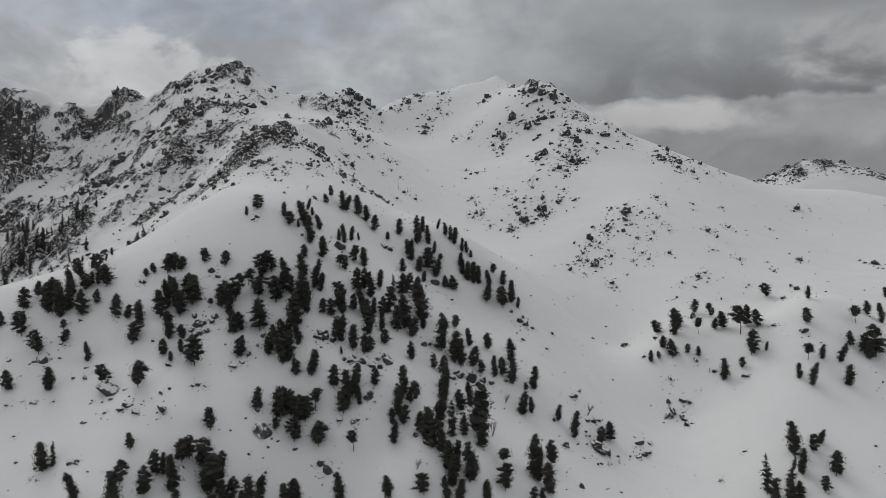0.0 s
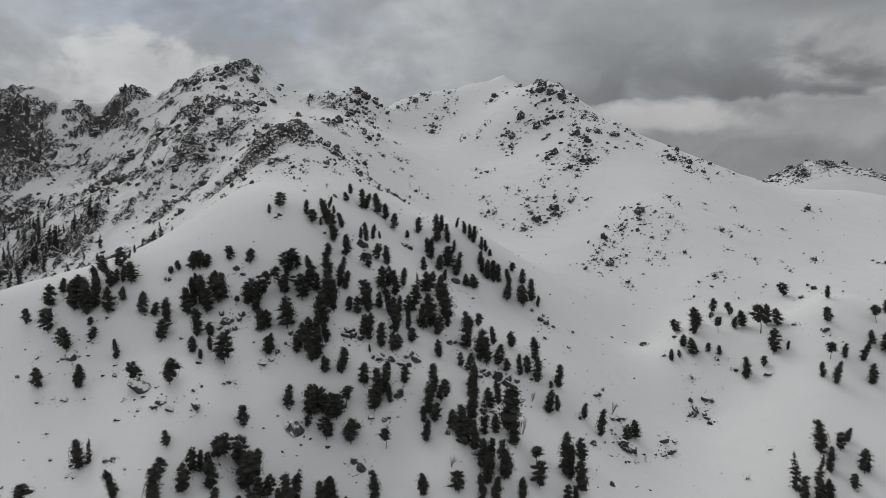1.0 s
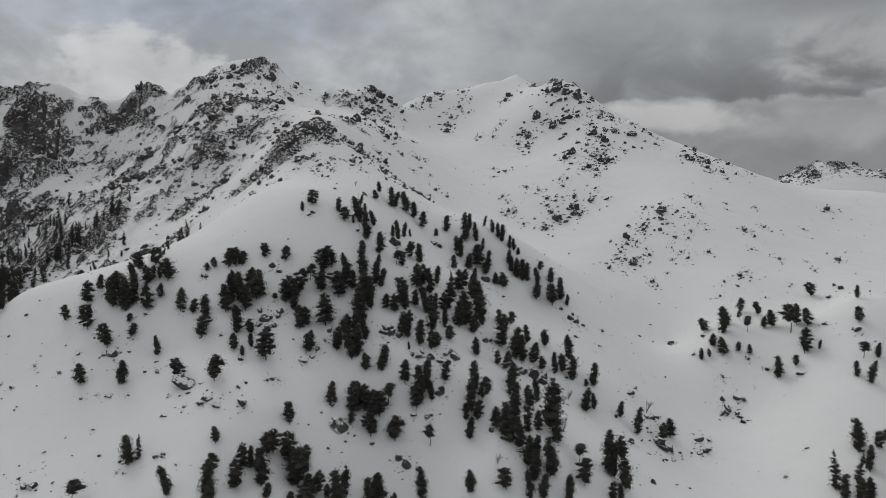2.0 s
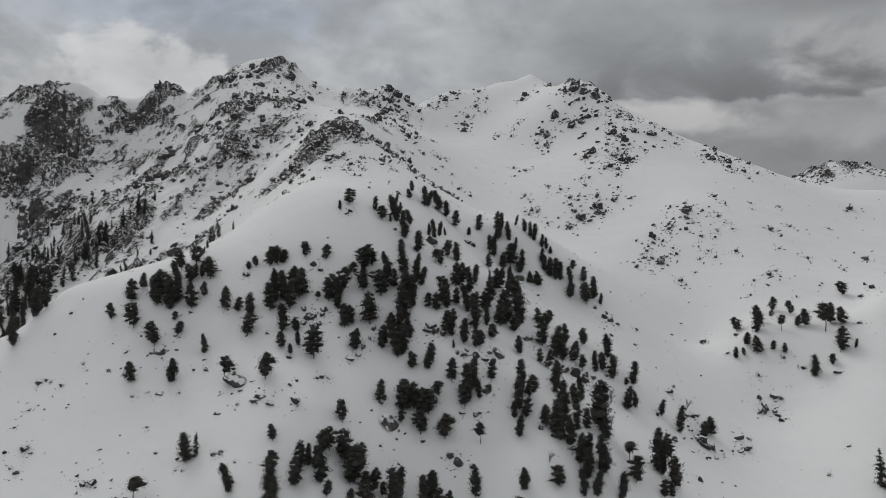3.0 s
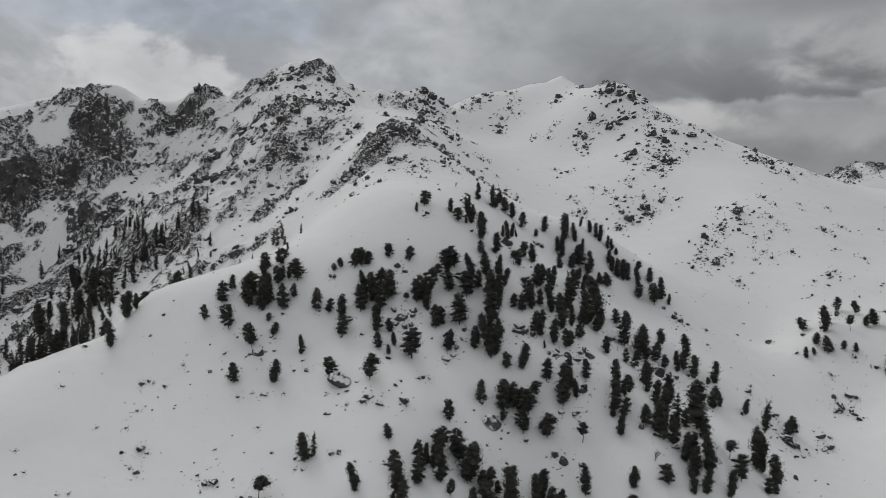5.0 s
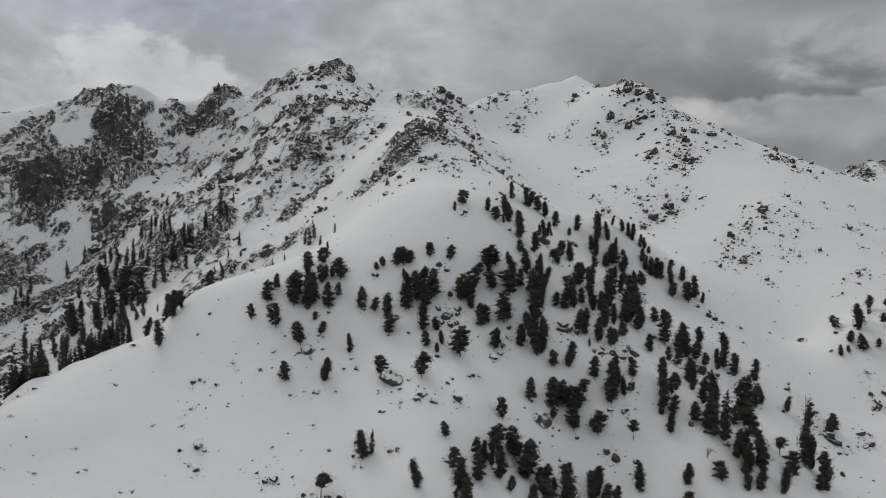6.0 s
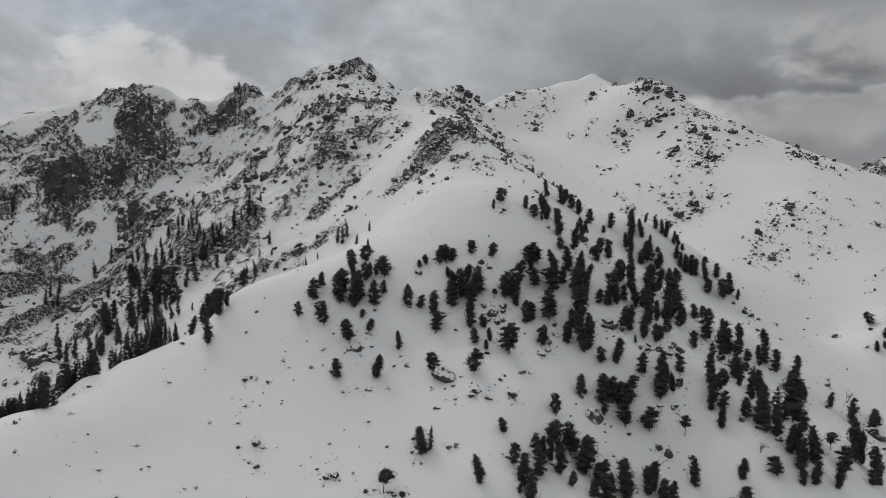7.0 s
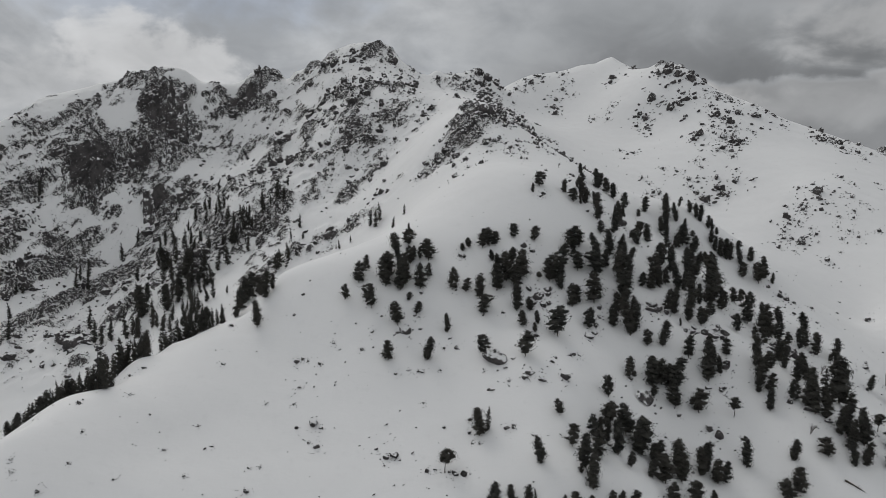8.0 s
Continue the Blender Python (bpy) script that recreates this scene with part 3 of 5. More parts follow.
def crown_shape(rng, kind, tufts):
    """Clumps of needles carried on limbs, on a tree one metre high, with the limbs' ends for the stem's mesh."""
    width, bare, clumps, out_share, outline = PROFILES[kind]
    verts, faces, limbs = [], [], []
    lobes = rng.uniform(0, 6.28, 3)
    turn = rng.uniform(0, 6.28)
    full = sum(outline(min((n + 0.5) / clumps, 0.98)) for n in range(clumps))
    for n in range(clumps):
        s = min(max((n + rng.uniform(0.0, 1.0)) / clumps, 0.01), 0.985)
        turn += 2.4 + rng.normal(0, 0.5)
        uneven = 1 + 0.26 * math.sin(turn + lobes[0] + 4 * s) + 0.16 * math.sin(2 * turn + lobes[1] - 7 * s)
        wide = 0.5 * width * outline(s)
        reach = wide * out_share * uneven * rng.uniform(0.5, 1.25)
        root = bare + (0.95 - bare) * s
        lift = (-0.10 if kind in "cs" else 0.12) + rng.normal(0, 0.14)
        tip = np.array([math.cos(turn) * reach, math.sin(turn) * reach, min(root + lift * reach, 0.95)])
        limbs.append((root, tip * np.array([1.25, 1.25, 1.0])))
        size = (wide * rng.uniform(0.50, 0.85) + 0.022) * (1.0 if kind != "s" else 0.85)
        shape = np.array([size * rng.uniform(0.9, 1.25), size * rng.uniform(0.8, 1.1), min(size * rng.uniform(0.62, 0.95), 0.09)])
        spin = np.array(Euler((rng.normal(0, 0.25), rng.normal(0, 0.25), turn)).to_matrix())
        # dark inside of the clump, lumpy and well within the needles
        k, shift = len(verts), Vector(rng.uniform(-50, 50, 3))
        for v in KNOT[0]:
            lump = 0.56 + 0.5 * noise.noise(Vector(v) * 1.6 + shift) + rng.uniform(-0.1, 0.1)
            verts.append(tip + spin @ (v * shape * lump))
        faces += [tuple(int(q) + k for q in f) for f in KNOT[1]]
        # sprays of needles on and round it
        for _ in range(int(tufts * outline(s) / full)):
            d = rng.normal(0, 1, 3)
            d /= np.linalg.norm(d)
            lump = 0.56 + 0.5 * noise.noise(Vector(d) * 1.6 + shift)
            c = tip + spin @ (d * shape * (lump + 0.62 * rng.uniform(0.0, 1.0) ** 1.5))
            length = rng.uniform(0.014, 0.034)
            way = spin @ d + rng.normal(0, 0.55, 3) + np.array([0, 0, 0.15])
            way /= np.linalg.norm(way)
            side = np.cross(way, rng.normal(0, 1, 3))
            side *= 0.36 * length / np.linalg.norm(side)
            k = len(verts)
            verts += [c - way * length * 0.5 + side, c - way * length * 0.5 - side, c + way * length]
            faces.append((k, k + 1, k + 2))
    return verts, faces, limbs


def stem_shape(rng, limbs, top=0.97, girth=0.017):
    line = [(0.0, 0.0, -0.06 + (top + 0.06) * t) for t in np.linspace(0, 1, 7)]
    verts, faces = tube(line, [girth * (1 - 0.86 * t) for t in np.linspace(0, 1, 7)], 6)
    for root, tip in limbs[:: max(1, len(limbs) // 13)]:
        v, f = tube([(0, 0, root), tuple(0.5 * tip + np.array([0, 0, 0.5 * root - 0.004])), tuple(tip * 0.97)], [0.006, 0.004, 0.0015], 3)
        faces += [tuple(q + len(verts) for q in face) for face in f]
        verts += v
    return verts, faces


TREE_WORDS = {
    "c": "dark green columnar fir standing in snow",
    "o": "dark green round-crowned pine standing in snow",
    "r": "dark green ragged conical pine standing in snow",
    "t": "dark pine with bare lower trunk standing in snow",
    "s": "slender dark spruce on the rocky mountainside",
    "d": "small leafless bare birch standing in snow",
}
TREE_NAMES = {"c": "fir_tree", "o": "pine_tree", "r": "pine_tree", "t": "pine_tree", "s": "spruce_tree", "d": "birch_shrub"}
MODELS = {}


def build_conifer(kind, seed, tufts):
    """A conifer one metre high at the origin; its copies are scaled."""
    rng = np.random.default_rng(seed)
    cv, cf, limbs = crown_shape(rng, kind, tufts)
    sv, sf = stem_shape(rng, limbs)
    # the whole tree bends a little, more towards its top
    bend, sweep = rng.normal(0, 0.06, 2), rng.normal(0, 0.016, 2)
    for group in (cv, sv):
        for v in group:
            t = max(v[2], 0.0)
            v[:2] += bend * t * t + sweep * math.sin(6 * t)
    return mesh_from("trunk", sv, sf, BARK, True), mesh_from("crown", cv, cf, NEEDLES)


def build_birch(seed):
    """A bare forked shrub: stems and twigs only."""
    rng = np.random.default_rng(seed)
    verts, faces = [], []

    def grow(p, d, length, r, depth):
        q = p + d * length * 0.5 + rng.normal(0, 0.02, 3) * length
        e = p + d * length
        v, f = tube([tuple(p), tuple(q), tuple(e)], [r, r * 0.75, r * 0.5], 4)
        faces.extend([tuple(w + len(verts) for w in face) for face in f])
        verts.extend(v)
        if depth:
            for _ in range(4):
                nd = d + rng.normal(0, 0.33, 3) + np.array([0, 0, 0.12])
                grow(p + d * length * rng.uniform(0.45, 1.0), nd / np.linalg.norm(nd), length * rng.uniform(0.45, 0.65), r * 0.5, depth - 1)

    for _ in range(4):
        d = np.array([rng.normal(0, 0.28), rng.normal(0, 0.28), 1.0])
        grow(np.array([0, 0, -0.04]), d / np.linalg.norm(d), 0.52, 0.016, 2)
    return mesh_from("trunk", verts, faces, BARK, True)


for kind, seeds, tufts in (("c", 14, 1700), ("o", 9, 1700), ("r", 14, 1700), ("t", 5, 1200), ("s", 8, 700)):
    MODELS[kind] = [build_conifer(kind, 100 * ord(kind) + n, tufts) for n in range(seeds)]
MODELS["d"] = [(build_birch(900 + n),) for n in range(2)]


def plant(rows, group):
    for n, (x, y, h, kind) in enumerate(rows):
        rng = random.Random(int(x * 31 + y * 17 + h * 7))
        shapes = MODELS[kind][rng.randrange(len(MODELS[kind]))]
        tree = new(TREE_NAMES[kind])
        tree.empty_display_size = 0.3
        tree.matrix_world = Matrix.LocRotScale((x, y, ground_at(x, y) - 0.1), Euler((rng.gauss(0, 0.04), rng.gauss(0, 0.04), rng.uniform(0, 6.28))), Vector((rng.uniform(0.95, 1.36),) * 2 + (1.0,)) * h)
        tagged(tree, TREE_WORDS[kind], "tree", group)
        part("trunk", shapes[0], tree)
        if len(shapes) > 1:
            part("crown", shapes[1], tree)


SPUR_STAND_1 = [
    (-128.5, 214.5, 8.1, "c"), (-139.5, 216.2, 9.2, "r"), (-134.0, 215.6, 8.1, "c"), (-116.4, 214.0, 3.7, "r"), (-100.5, 214.4, 5.5, "r"),
    (-122.8, 227.1, 10.9, "c"), (-155.8, 230.7, 9.0, "t"), (-101.4, 231.8, 10.7, "r"), (-90.2, 230.0, 6.0, "o"), (-93.5, 235.8, 14.0, "c"), (-100.6, 240.4, 9.6, "r"),
    (-95.9, 241.0, 9.2, "c"), (-77.9, 241.7, 9.2, "r"), (-98.7, 241.6, 8.4, "c"), (-82.5, 243.4, 14.5, "r"), (-142.8, 244.2, 11.3, "c"), (-72.6, 246.1, 5.3, "r"),
    (-76.0, 245.4, 9.3, "r"), (-139.8, 245.4, 10.1, "s"), (-112.6, 247.0, 6.5, "o"), (-67.6, 250.0, 11.1, "c"), (-94.5, 248.4, 9.8, "o"), (-55.8, 250.8, 13.2, "c"),
    (-81.4, 249.7, 11.5, "r"), (1.2, 249.7, 10.7, "c"), (-86.9, 250.2, 12.4, "r"), (-92.5, 250.7, 9.5, "o"), (6.4, 250.4, 10.7, "c"), (15.9, 251.1, 11.6, "c"),
    (-54.7, 253.2, 10.5, "c"),
]
plant(SPUR_STAND_1, "conifers on the snow spur")
SPUR_STAND_2 = [
    (-7.1, 252.6, 8.3, "o"), (-20.2, 252.7, 10.0, "c"), (-38.5, 253.4, 13.0, "c"), (3.4, 255.5, 13.1, "c"), (10.2, 258.8, 16.2, "c"), (34.6, 260.2, 7.3, "r"),
    (23.9, 261.0, 10.8, "o"), (2.4, 261.1, 12.9, "c"), (-9.9, 261.3, 5.6, "d"), (11.6, 261.6, 9.1, "r"), (5.2, 261.7, 12.1, "c"), (38.1, 262.1, 6.1, "r"),
    (-89.7, 265.1, 9.6, "o"), (-0.9, 266.5, 13.2, "c"), (-4.2, 268.6, 16.9, "c"), (41.9, 269.6, 12.9, "c"), (-5.8, 271.3, 11.7, "r"), (24.2, 272.4, 8.1, "t"),
    (-35.7, 272.8, 9.5, "t"), (38.6, 273.9, 14.5, "c"), (36.4, 274.4, 18.1, "c"), (-49.5, 274.5, 10.9, "o"), (-59.7, 274.9, 10.0, "o"), (-19.7, 275.0, 9.5, "c"),
    (-121.7, 275.7, 11.4, "o"), (-8.9, 276.6, 9.6, "r"), (3.6, 276.6, 16.4, "s"), (15.5, 277.5, 9.6, "r"), (-67.5, 277.6, 5.5, "o"), (-2.1, 278.1, 13.8, "c"),
    (8.3, 279.5, 9.2, "r"),
]
plant(SPUR_STAND_2, "conifers on the snow spur")
SPUR_STAND_3 = [
    (-66.7, 282.0, 14.0, "r"), (-58.9, 282.3, 11.7, "r"), (-139.0, 282.4, 9.3, "o"), (-76.3, 282.5, 10.3, "r"), (-56.6, 282.6, 11.2, "o"), (-16.2, 282.6, 9.3, "r"),
    (-20.7, 283.2, 8.0, "c"), (-179.1, 283.8, 9.4, "r"), (-62.7, 283.8, 12.2, "r"), (-162.3, 284.2, 11.3, "c"), (-65.4, 285.5, 10.8, "r"), (15.5, 285.5, 21.7, "c"),
    (-41.3, 286.1, 10.9, "r"), (-18.3, 286.5, 14.2, "c"), (-53.2, 286.9, 9.5, "t"), (-40.0, 288.2, 16.7, "c"), (-35.1, 289.3, 8.6, "c"), (45.8, 291.1, 11.1, "r"),
    (21.1, 291.3, 8.2, "d"), (0.2, 291.4, 12.0, "c"), (-38.1, 292.3, 9.7, "r"), (-13.4, 292.3, 10.1, "o"), (-105.3, 293.2, 14.5, "o"), (-115.6, 293.4, 4.8, "r"),
    (-17.2, 295.0, 14.6, "c"), (-46.9, 295.4, 11.2, "r"), (-37.4, 296.6, 10.3, "r"), (-120.4, 297.0, 7.8, "r"), (-29.4, 297.0, 8.8, "r"), (7.6, 298.7, 10.4, "r"),
    (-153.8, 299.1, 9.4, "c"),
]
plant(SPUR_STAND_3, "conifers on the snow spur")
SPUR_STAND_4 = [
    (-64.0, 299.6, 8.4, "r"), (-113.6, 299.8, 6.4, "c"), (-56.9, 299.9, 12.4, "c"), (-175.8, 300.4, 11.4, "o"), (-1.0, 301.3, 10.5, "c"), (-89.1, 303.8, 10.0, "r"),
    (-70.6, 304.2, 18.8, "c"), (-68.5, 305.6, 15.1, "c"), (-167.4, 305.7, 6.6, "o"), (-136.9, 306.0, 10.1, "o"), (-239.9, 306.0, 12.4, "c"), (-77.8, 307.1, 8.6, "r"),
    (-121.9, 307.5, 13.2, "c"), (-116.0, 307.6, 7.1, "r"), (12.1, 307.7, 11.7, "c"), (0.3, 309.0, 10.7, "c"), (-76.8, 309.3, 9.7, "r"), (-188.5, 309.7, 11.8, "o"),
    (-45.6, 310.2, 4.1, "c"), (1.5, 310.4, 11.8, "c"), (-35.4, 311.7, 9.8, "r"), (-171.2, 312.5, 4.6, "o"), (-41.2, 313.0, 12.9, "r"), (-65.6, 313.7, 10.4, "c"),
    (-95.3, 314.0, 11.9, "r"), (-32.9, 314.3, 7.8, "r"), (-200.8, 314.9, 7.8, "o"), (-73.1, 315.2, 10.4, "r"), (-70.0, 315.4, 13.0, "c"), (-138.6, 315.5, 12.0, "c"),
    (-92.7, 316.6, 9.4, "r"),
]
plant(SPUR_STAND_4, "conifers on the snow spur")
SPUR_STAND_5 = [
    (-46.3, 316.7, 13.1, "c"), (-49.0, 317.8, 11.5, "r"), (-84.0, 318.0, 15.8, "r"), (-175.5, 318.2, 17.3, "c"), (61.0, 318.2, 13.7, "c"), (-144.8, 318.5, 7.4, "r"),
    (-130.0, 319.0, 13.7, "r"), (-166.2, 319.2, 13.2, "r"), (-150.7, 319.4, 11.6, "r"), (-121.4, 319.9, 12.7, "r"), (-14.9, 320.4, 9.5, "r"), (-182.5, 320.6, 15.4, "r"),
    (-69.2, 321.6, 15.9, "r"), (-173.4, 321.7, 15.4, "c"), (37.3, 322.3, 11.7, "c"), (-98.8, 322.4, 13.3, "c"), (-27.4, 322.6, 7.5, "o"), (-0.5, 322.6, 9.6, "r"),
    (73.8, 322.8, 10.1, "r"), (-195.7, 323.9, 11.2, "r"), (-4.2, 323.9, 7.5, "r"), (-128.8, 324.2, 13.9, "c"), (-125.1, 324.3, 15.0, "c"), (-35.5, 324.9, 17.7, "c"),
    (-240.5, 325.0, 13.8, "c"), (-181.8, 325.2, 14.0, "r"), (29.6, 325.2, 6.4, "d"), (41.7, 325.3, 8.1, "c"), (-109.2, 325.4, 4.8, "t"), (54.5, 325.5, 8.6, "c"),
    (-162.2, 325.7, 7.5, "r"),
]
plant(SPUR_STAND_5, "conifers on the snow spur")
SPUR_STAND_6 = [
    (-104.1, 326.0, 11.3, "r"), (-117.9, 326.2, 15.1, "r"), (-101.0, 326.4, 13.5, "o"), (-116.8, 327.8, 10.8, "r"), (-237.7, 328.7, 8.3, "c"), (80.2, 329.6, 9.8, "r"),
    (-64.2, 329.7, 16.3, "c"), (-98.4, 330.5, 13.6, "o"), (-53.3, 330.5, 9.3, "r"), (-29.4, 330.6, 10.9, "c"), (-176.5, 330.8, 13.1, "c"), (-192.9, 331.1, 8.2, "r"),
    (-57.2, 331.4, 8.2, "r"), (-122.6, 332.0, 11.0, "r"), (-67.9, 332.2, 16.5, "c"), (-80.2, 332.9, 13.2, "o"), (-171.3, 333.3, 9.9, "r"), (-48.3, 333.3, 11.6, "c"),
    (-88.9, 334.1, 9.9, "o"), (-131.0, 335.0, 6.1, "r"), (-162.6, 335.1, 11.6, "o"), (-245.1, 335.2, 11.3, "c"), (-50.3, 335.6, 13.9, "o"), (-38.3, 336.0, 14.4, "c"),
    (-167.0, 336.2, 7.2, "r"), (-22.2, 336.2, 13.9, "r"), (8.5, 336.3, 14.4, "c"), (-169.8, 336.4, 7.2, "r"), (40.5, 336.6, 4.4, "r"), (5.8, 336.9, 16.7, "c"),
    (18.8, 337.2, 7.8, "r"),
]
plant(SPUR_STAND_6, "conifers on the snow spur")
SPUR_STAND_7 = [
    (25.2, 337.8, 11.2, "c"), (-43.7, 337.9, 8.9, "r"), (-33.9, 338.3, 10.6, "c"), (-74.1, 338.5, 10.1, "r"), (-258.0, 338.5, 10.3, "c"), (44.7, 338.6, 12.3, "c"),
    (-14.9, 338.8, 10.6, "r"), (-94.7, 338.9, 8.4, "t"), (34.4, 338.9, 11.8, "c"), (-78.3, 339.1, 10.1, "r"), (15.0, 339.5, 11.2, "r"), (71.5, 340.1, 7.9, "d"),
    (-0.6, 340.3, 17.4, "r"), (29.5, 340.4, 10.1, "r"), (-145.6, 340.7, 4.5, "r"), (-18.9, 341.4, 17.5, "c"), (-142.3, 342.2, 5.7, "o"), (-135.4, 342.3, 10.2, "o"),
    (-89.3, 342.3, 5.7, "r"), (-178.9, 342.6, 10.2, "o"), (-132.0, 343.0, 10.2, "o"), (-29.6, 343.1, 9.6, "r"), (-128.9, 343.7, 7.9, "o"), (-77.1, 343.9, 13.1, "c"),
    (-60.4, 343.9, 10.2, "c"), (-63.8, 344.4, 11.4, "c"), (-89.3, 344.7, 11.4, "o"), (-27.3, 345.9, 6.3, "r"), (-172.9, 346.8, 9.2, "o"), (-69.9, 346.8, 14.3, "c"),
    (-108.7, 347.0, 8.6, "o"),
]
plant(SPUR_STAND_7, "conifers on the snow spur")
SPUR_STAND_8 = [
    (-85.7, 347.3, 11.5, "o"), (-119.3, 348.3, 8.1, "o"), (-10.0, 349.4, 9.2, "c"), (-26.8, 349.7, 12.7, "r"), (-43.4, 351.2, 13.3, "r"), (-36.9, 351.4, 13.9, "c"),
    (-63.4, 351.5, 9.9, "c"), (34.8, 352.0, 12.8, "c"), (13.3, 353.2, 9.9, "c"), (-11.3, 355.3, 21.1, "c"), (-40.2, 355.6, 11.7, "r"), (22.7, 355.9, 9.4, "r"),
    (-172.5, 356.7, 4.1, "c"), (0.3, 358.8, 8.9, "r"), (-25.4, 359.4, 14.2, "s"), (-71.8, 359.9, 7.7, "r"), (-54.1, 362.3, 7.8, "t"), (-33.0, 362.5, 10.2, "c"),
    (-51.1, 363.5, 8.4, "r"), (-173.2, 364.4, 4.5, "c"), (6.5, 364.7, 7.8, "o"), (-63.4, 365.1, 12.1, "c"), (-21.5, 367.9, 12.2, "r"), (-70.9, 370.7, 15.9, "c"),
    (-47.5, 372.8, 9.9, "o"), (-14.0, 373.4, 13.0, "c"), (-42.2, 374.0, 11.1, "c"), (-18.9, 374.8, 11.1, "r"), (-105.4, 375.8, 5.6, "c"), (-83.0, 377.2, 8.1, "o"),
    (-78.5, 378.8, 5.0, "c"),
]
plant(SPUR_STAND_8, "conifers on the snow spur")
SPUR_STAND_9 = [
    (-101.3, 381.0, 8.8, "o"), (-75.4, 381.8, 15.1, "c"), (-87.2, 382.4, 8.2, "c"), (-68.3, 385.4, 8.9, "c"), (-57.4, 385.4, 7.0, "c"), (-54.4, 385.8, 11.5, "c"),
    (-51.6, 393.4, 9.1, "c"), (-73.7, 394.5, 5.2, "c"), (-76.8, 397.8, 7.2, "c"), (-23.3, 398.7, 8.6, "r"), (-48.3, 400.1, 5.0, "c"), (-11.1, 400.7, 7.3, "r"),
    (1.0, 402.5, 8.0, "r"), (5.9, 403.3, 9.3, "r"), (35.0, 405.4, 13.4, "o"), (25.8, 406.3, 10.1, "o"), (44.1, 406.8, 7.4, "c"), (-4.0, 407.8, 12.1, "r"),
    (-13.9, 408.2, 10.1, "r"), (40.3, 409.7, 14.2, "c"), (-9.0, 412.4, 13.6, "r"), (14.8, 412.8, 12.3, "c"), (18.1, 413.0, 13.6, "c"), (-276.5, 413.8, 15.3, "r"),
    (-18.8, 414.1, 13.7, "c"), (11.4, 414.1, 10.3, "c"), (-8.1, 414.4, 11.0, "r"), (21.6, 414.5, 12.3, "c"), (27.6, 414.7, 12.3, "c"), (-2.0, 416.0, 6.2, "t"),
    (-21.0, 416.9, 10.3, "c"),
]
plant(SPUR_STAND_9, "conifers on the snow spur")
SPUR_STAND_10 = [
    (-69.4, 417.0, 6.2, "r"), (10.5, 417.9, 9.0, "c"), (36.1, 419.4, 10.4, "r"), (-5.5, 420.4, 8.3, "c"), (-60.8, 420.5, 12.5, "c"), (-33.5, 422.4, 5.6, "r"),
    (-58.5, 423.3, 10.5, "c"), (-276.1, 424.0, 16.4, "c"), (30.4, 425.0, 6.3, "o"), (-42.0, 425.1, 10.5, "r"), (-272.5, 425.2, 17.2, "r"), (-9.3, 425.3, 12.6, "c"),
    (-15.9, 425.4, 18.3, "c"), (16.9, 425.9, 5.3, "r"), (11.7, 426.1, 9.1, "c"), (-82.9, 426.2, 4.2, "d"), (14.2, 427.0, 7.8, "c"), (7.3, 427.7, 11.3, "c"),
    (-68.8, 428.5, 7.1, "r"), (4.5, 428.7, 9.9, "c"), (-27.5, 430.0, 10.7, "c"), (-51.8, 430.3, 10.7, "r"), (-47.3, 430.4, 10.7, "c"), (1.4, 431.0, 8.5, "c"),
    (-12.6, 433.8, 10.7, "c"), (-3.5, 437.0, 7.2, "c"), (-54.0, 439.9, 8.0, "r"), (-263.4, 451.4, 12.9, "r"), (-253.0, 488.8, 4.8, "c"),
]
plant(SPUR_STAND_10, "conifers on the snow spur")
SPUR_STAND_11 = [
    (-110.2, 233.5, 8.8, "o"), (-107.5, 224.3, 13.7, "c"), (-106.2, 217.7, 13.8, "c"), (-109.5, 222.0, 3.6, "r"), (-52.4, 246.8, 10.0, "r"), (-49.1, 247.6, 8.9, "r"),
    (-24.4, 242.0, 10.5, "r"), (-29.8, 238.6, 9.5, "o"), (-77.8, 222.9, 8.1, "r"), (-66.9, 230.0, 9.1, "o"), (-57.7, 236.1, 5.8, "r"), (-112.8, 213.7, 4.5, "o"),
    (-107.7, 213.2, 4.5, "r"), (-97.6, 214.8, 5.8, "r"), (-92.3, 216.2, 5.5, "o"), (-68.1, 241.5, 16.0, "c"), (-77.2, 232.1, 11.9, "r"), (-126.0, 215.1, 6.0, "s"),
    (-82.5, 230.3, 7.3, "r"), (-58.0, 249.4, 11.7, "c"),
]
plant(SPUR_STAND_11, "conifers on the snow spur")
EAST_STAND_1 = [
    (116.2, 386.1, 7.0, "c"), (120.5, 385.8, 5.1, "r"), (124.6, 391.3, 8.4, "r"), (126.9, 411.4, 8.8, "o"), (127.2, 383.3, 10.8, "r"), (132.3, 397.5, 16.4, "c"),
    (135.0, 381.7, 6.3, "r"), (135.5, 285.9, 17.0, "s"), (135.8, 279.5, 11.5, "c"), (137.8, 406.2, 10.1, "r"), (139.6, 377.9, 6.2, "r"), (141.2, 276.4, 11.0, "r"),
    (144.3, 284.8, 14.6, "s"), (144.3, 275.4, 10.5, "c"), (144.6, 392.2, 9.7, "t"), (146.2, 359.4, 11.9, "c"), (151.1, 288.1, 11.9, "c"), (151.6, 417.3, 9.6, "o"),
    (152.6, 298.4, 15.8, "c"), (154.2, 393.0, 7.1, "r"), (155.0, 277.7, 7.3, "o"), (155.6, 359.7, 6.5, "o"), (158.0, 409.1, 8.8, "o"), (158.1, 392.5, 10.4, "r"),
    (159.9, 296.1, 8.8, "o"),
]
plant(EAST_STAND_1, "conifers on the east slope")
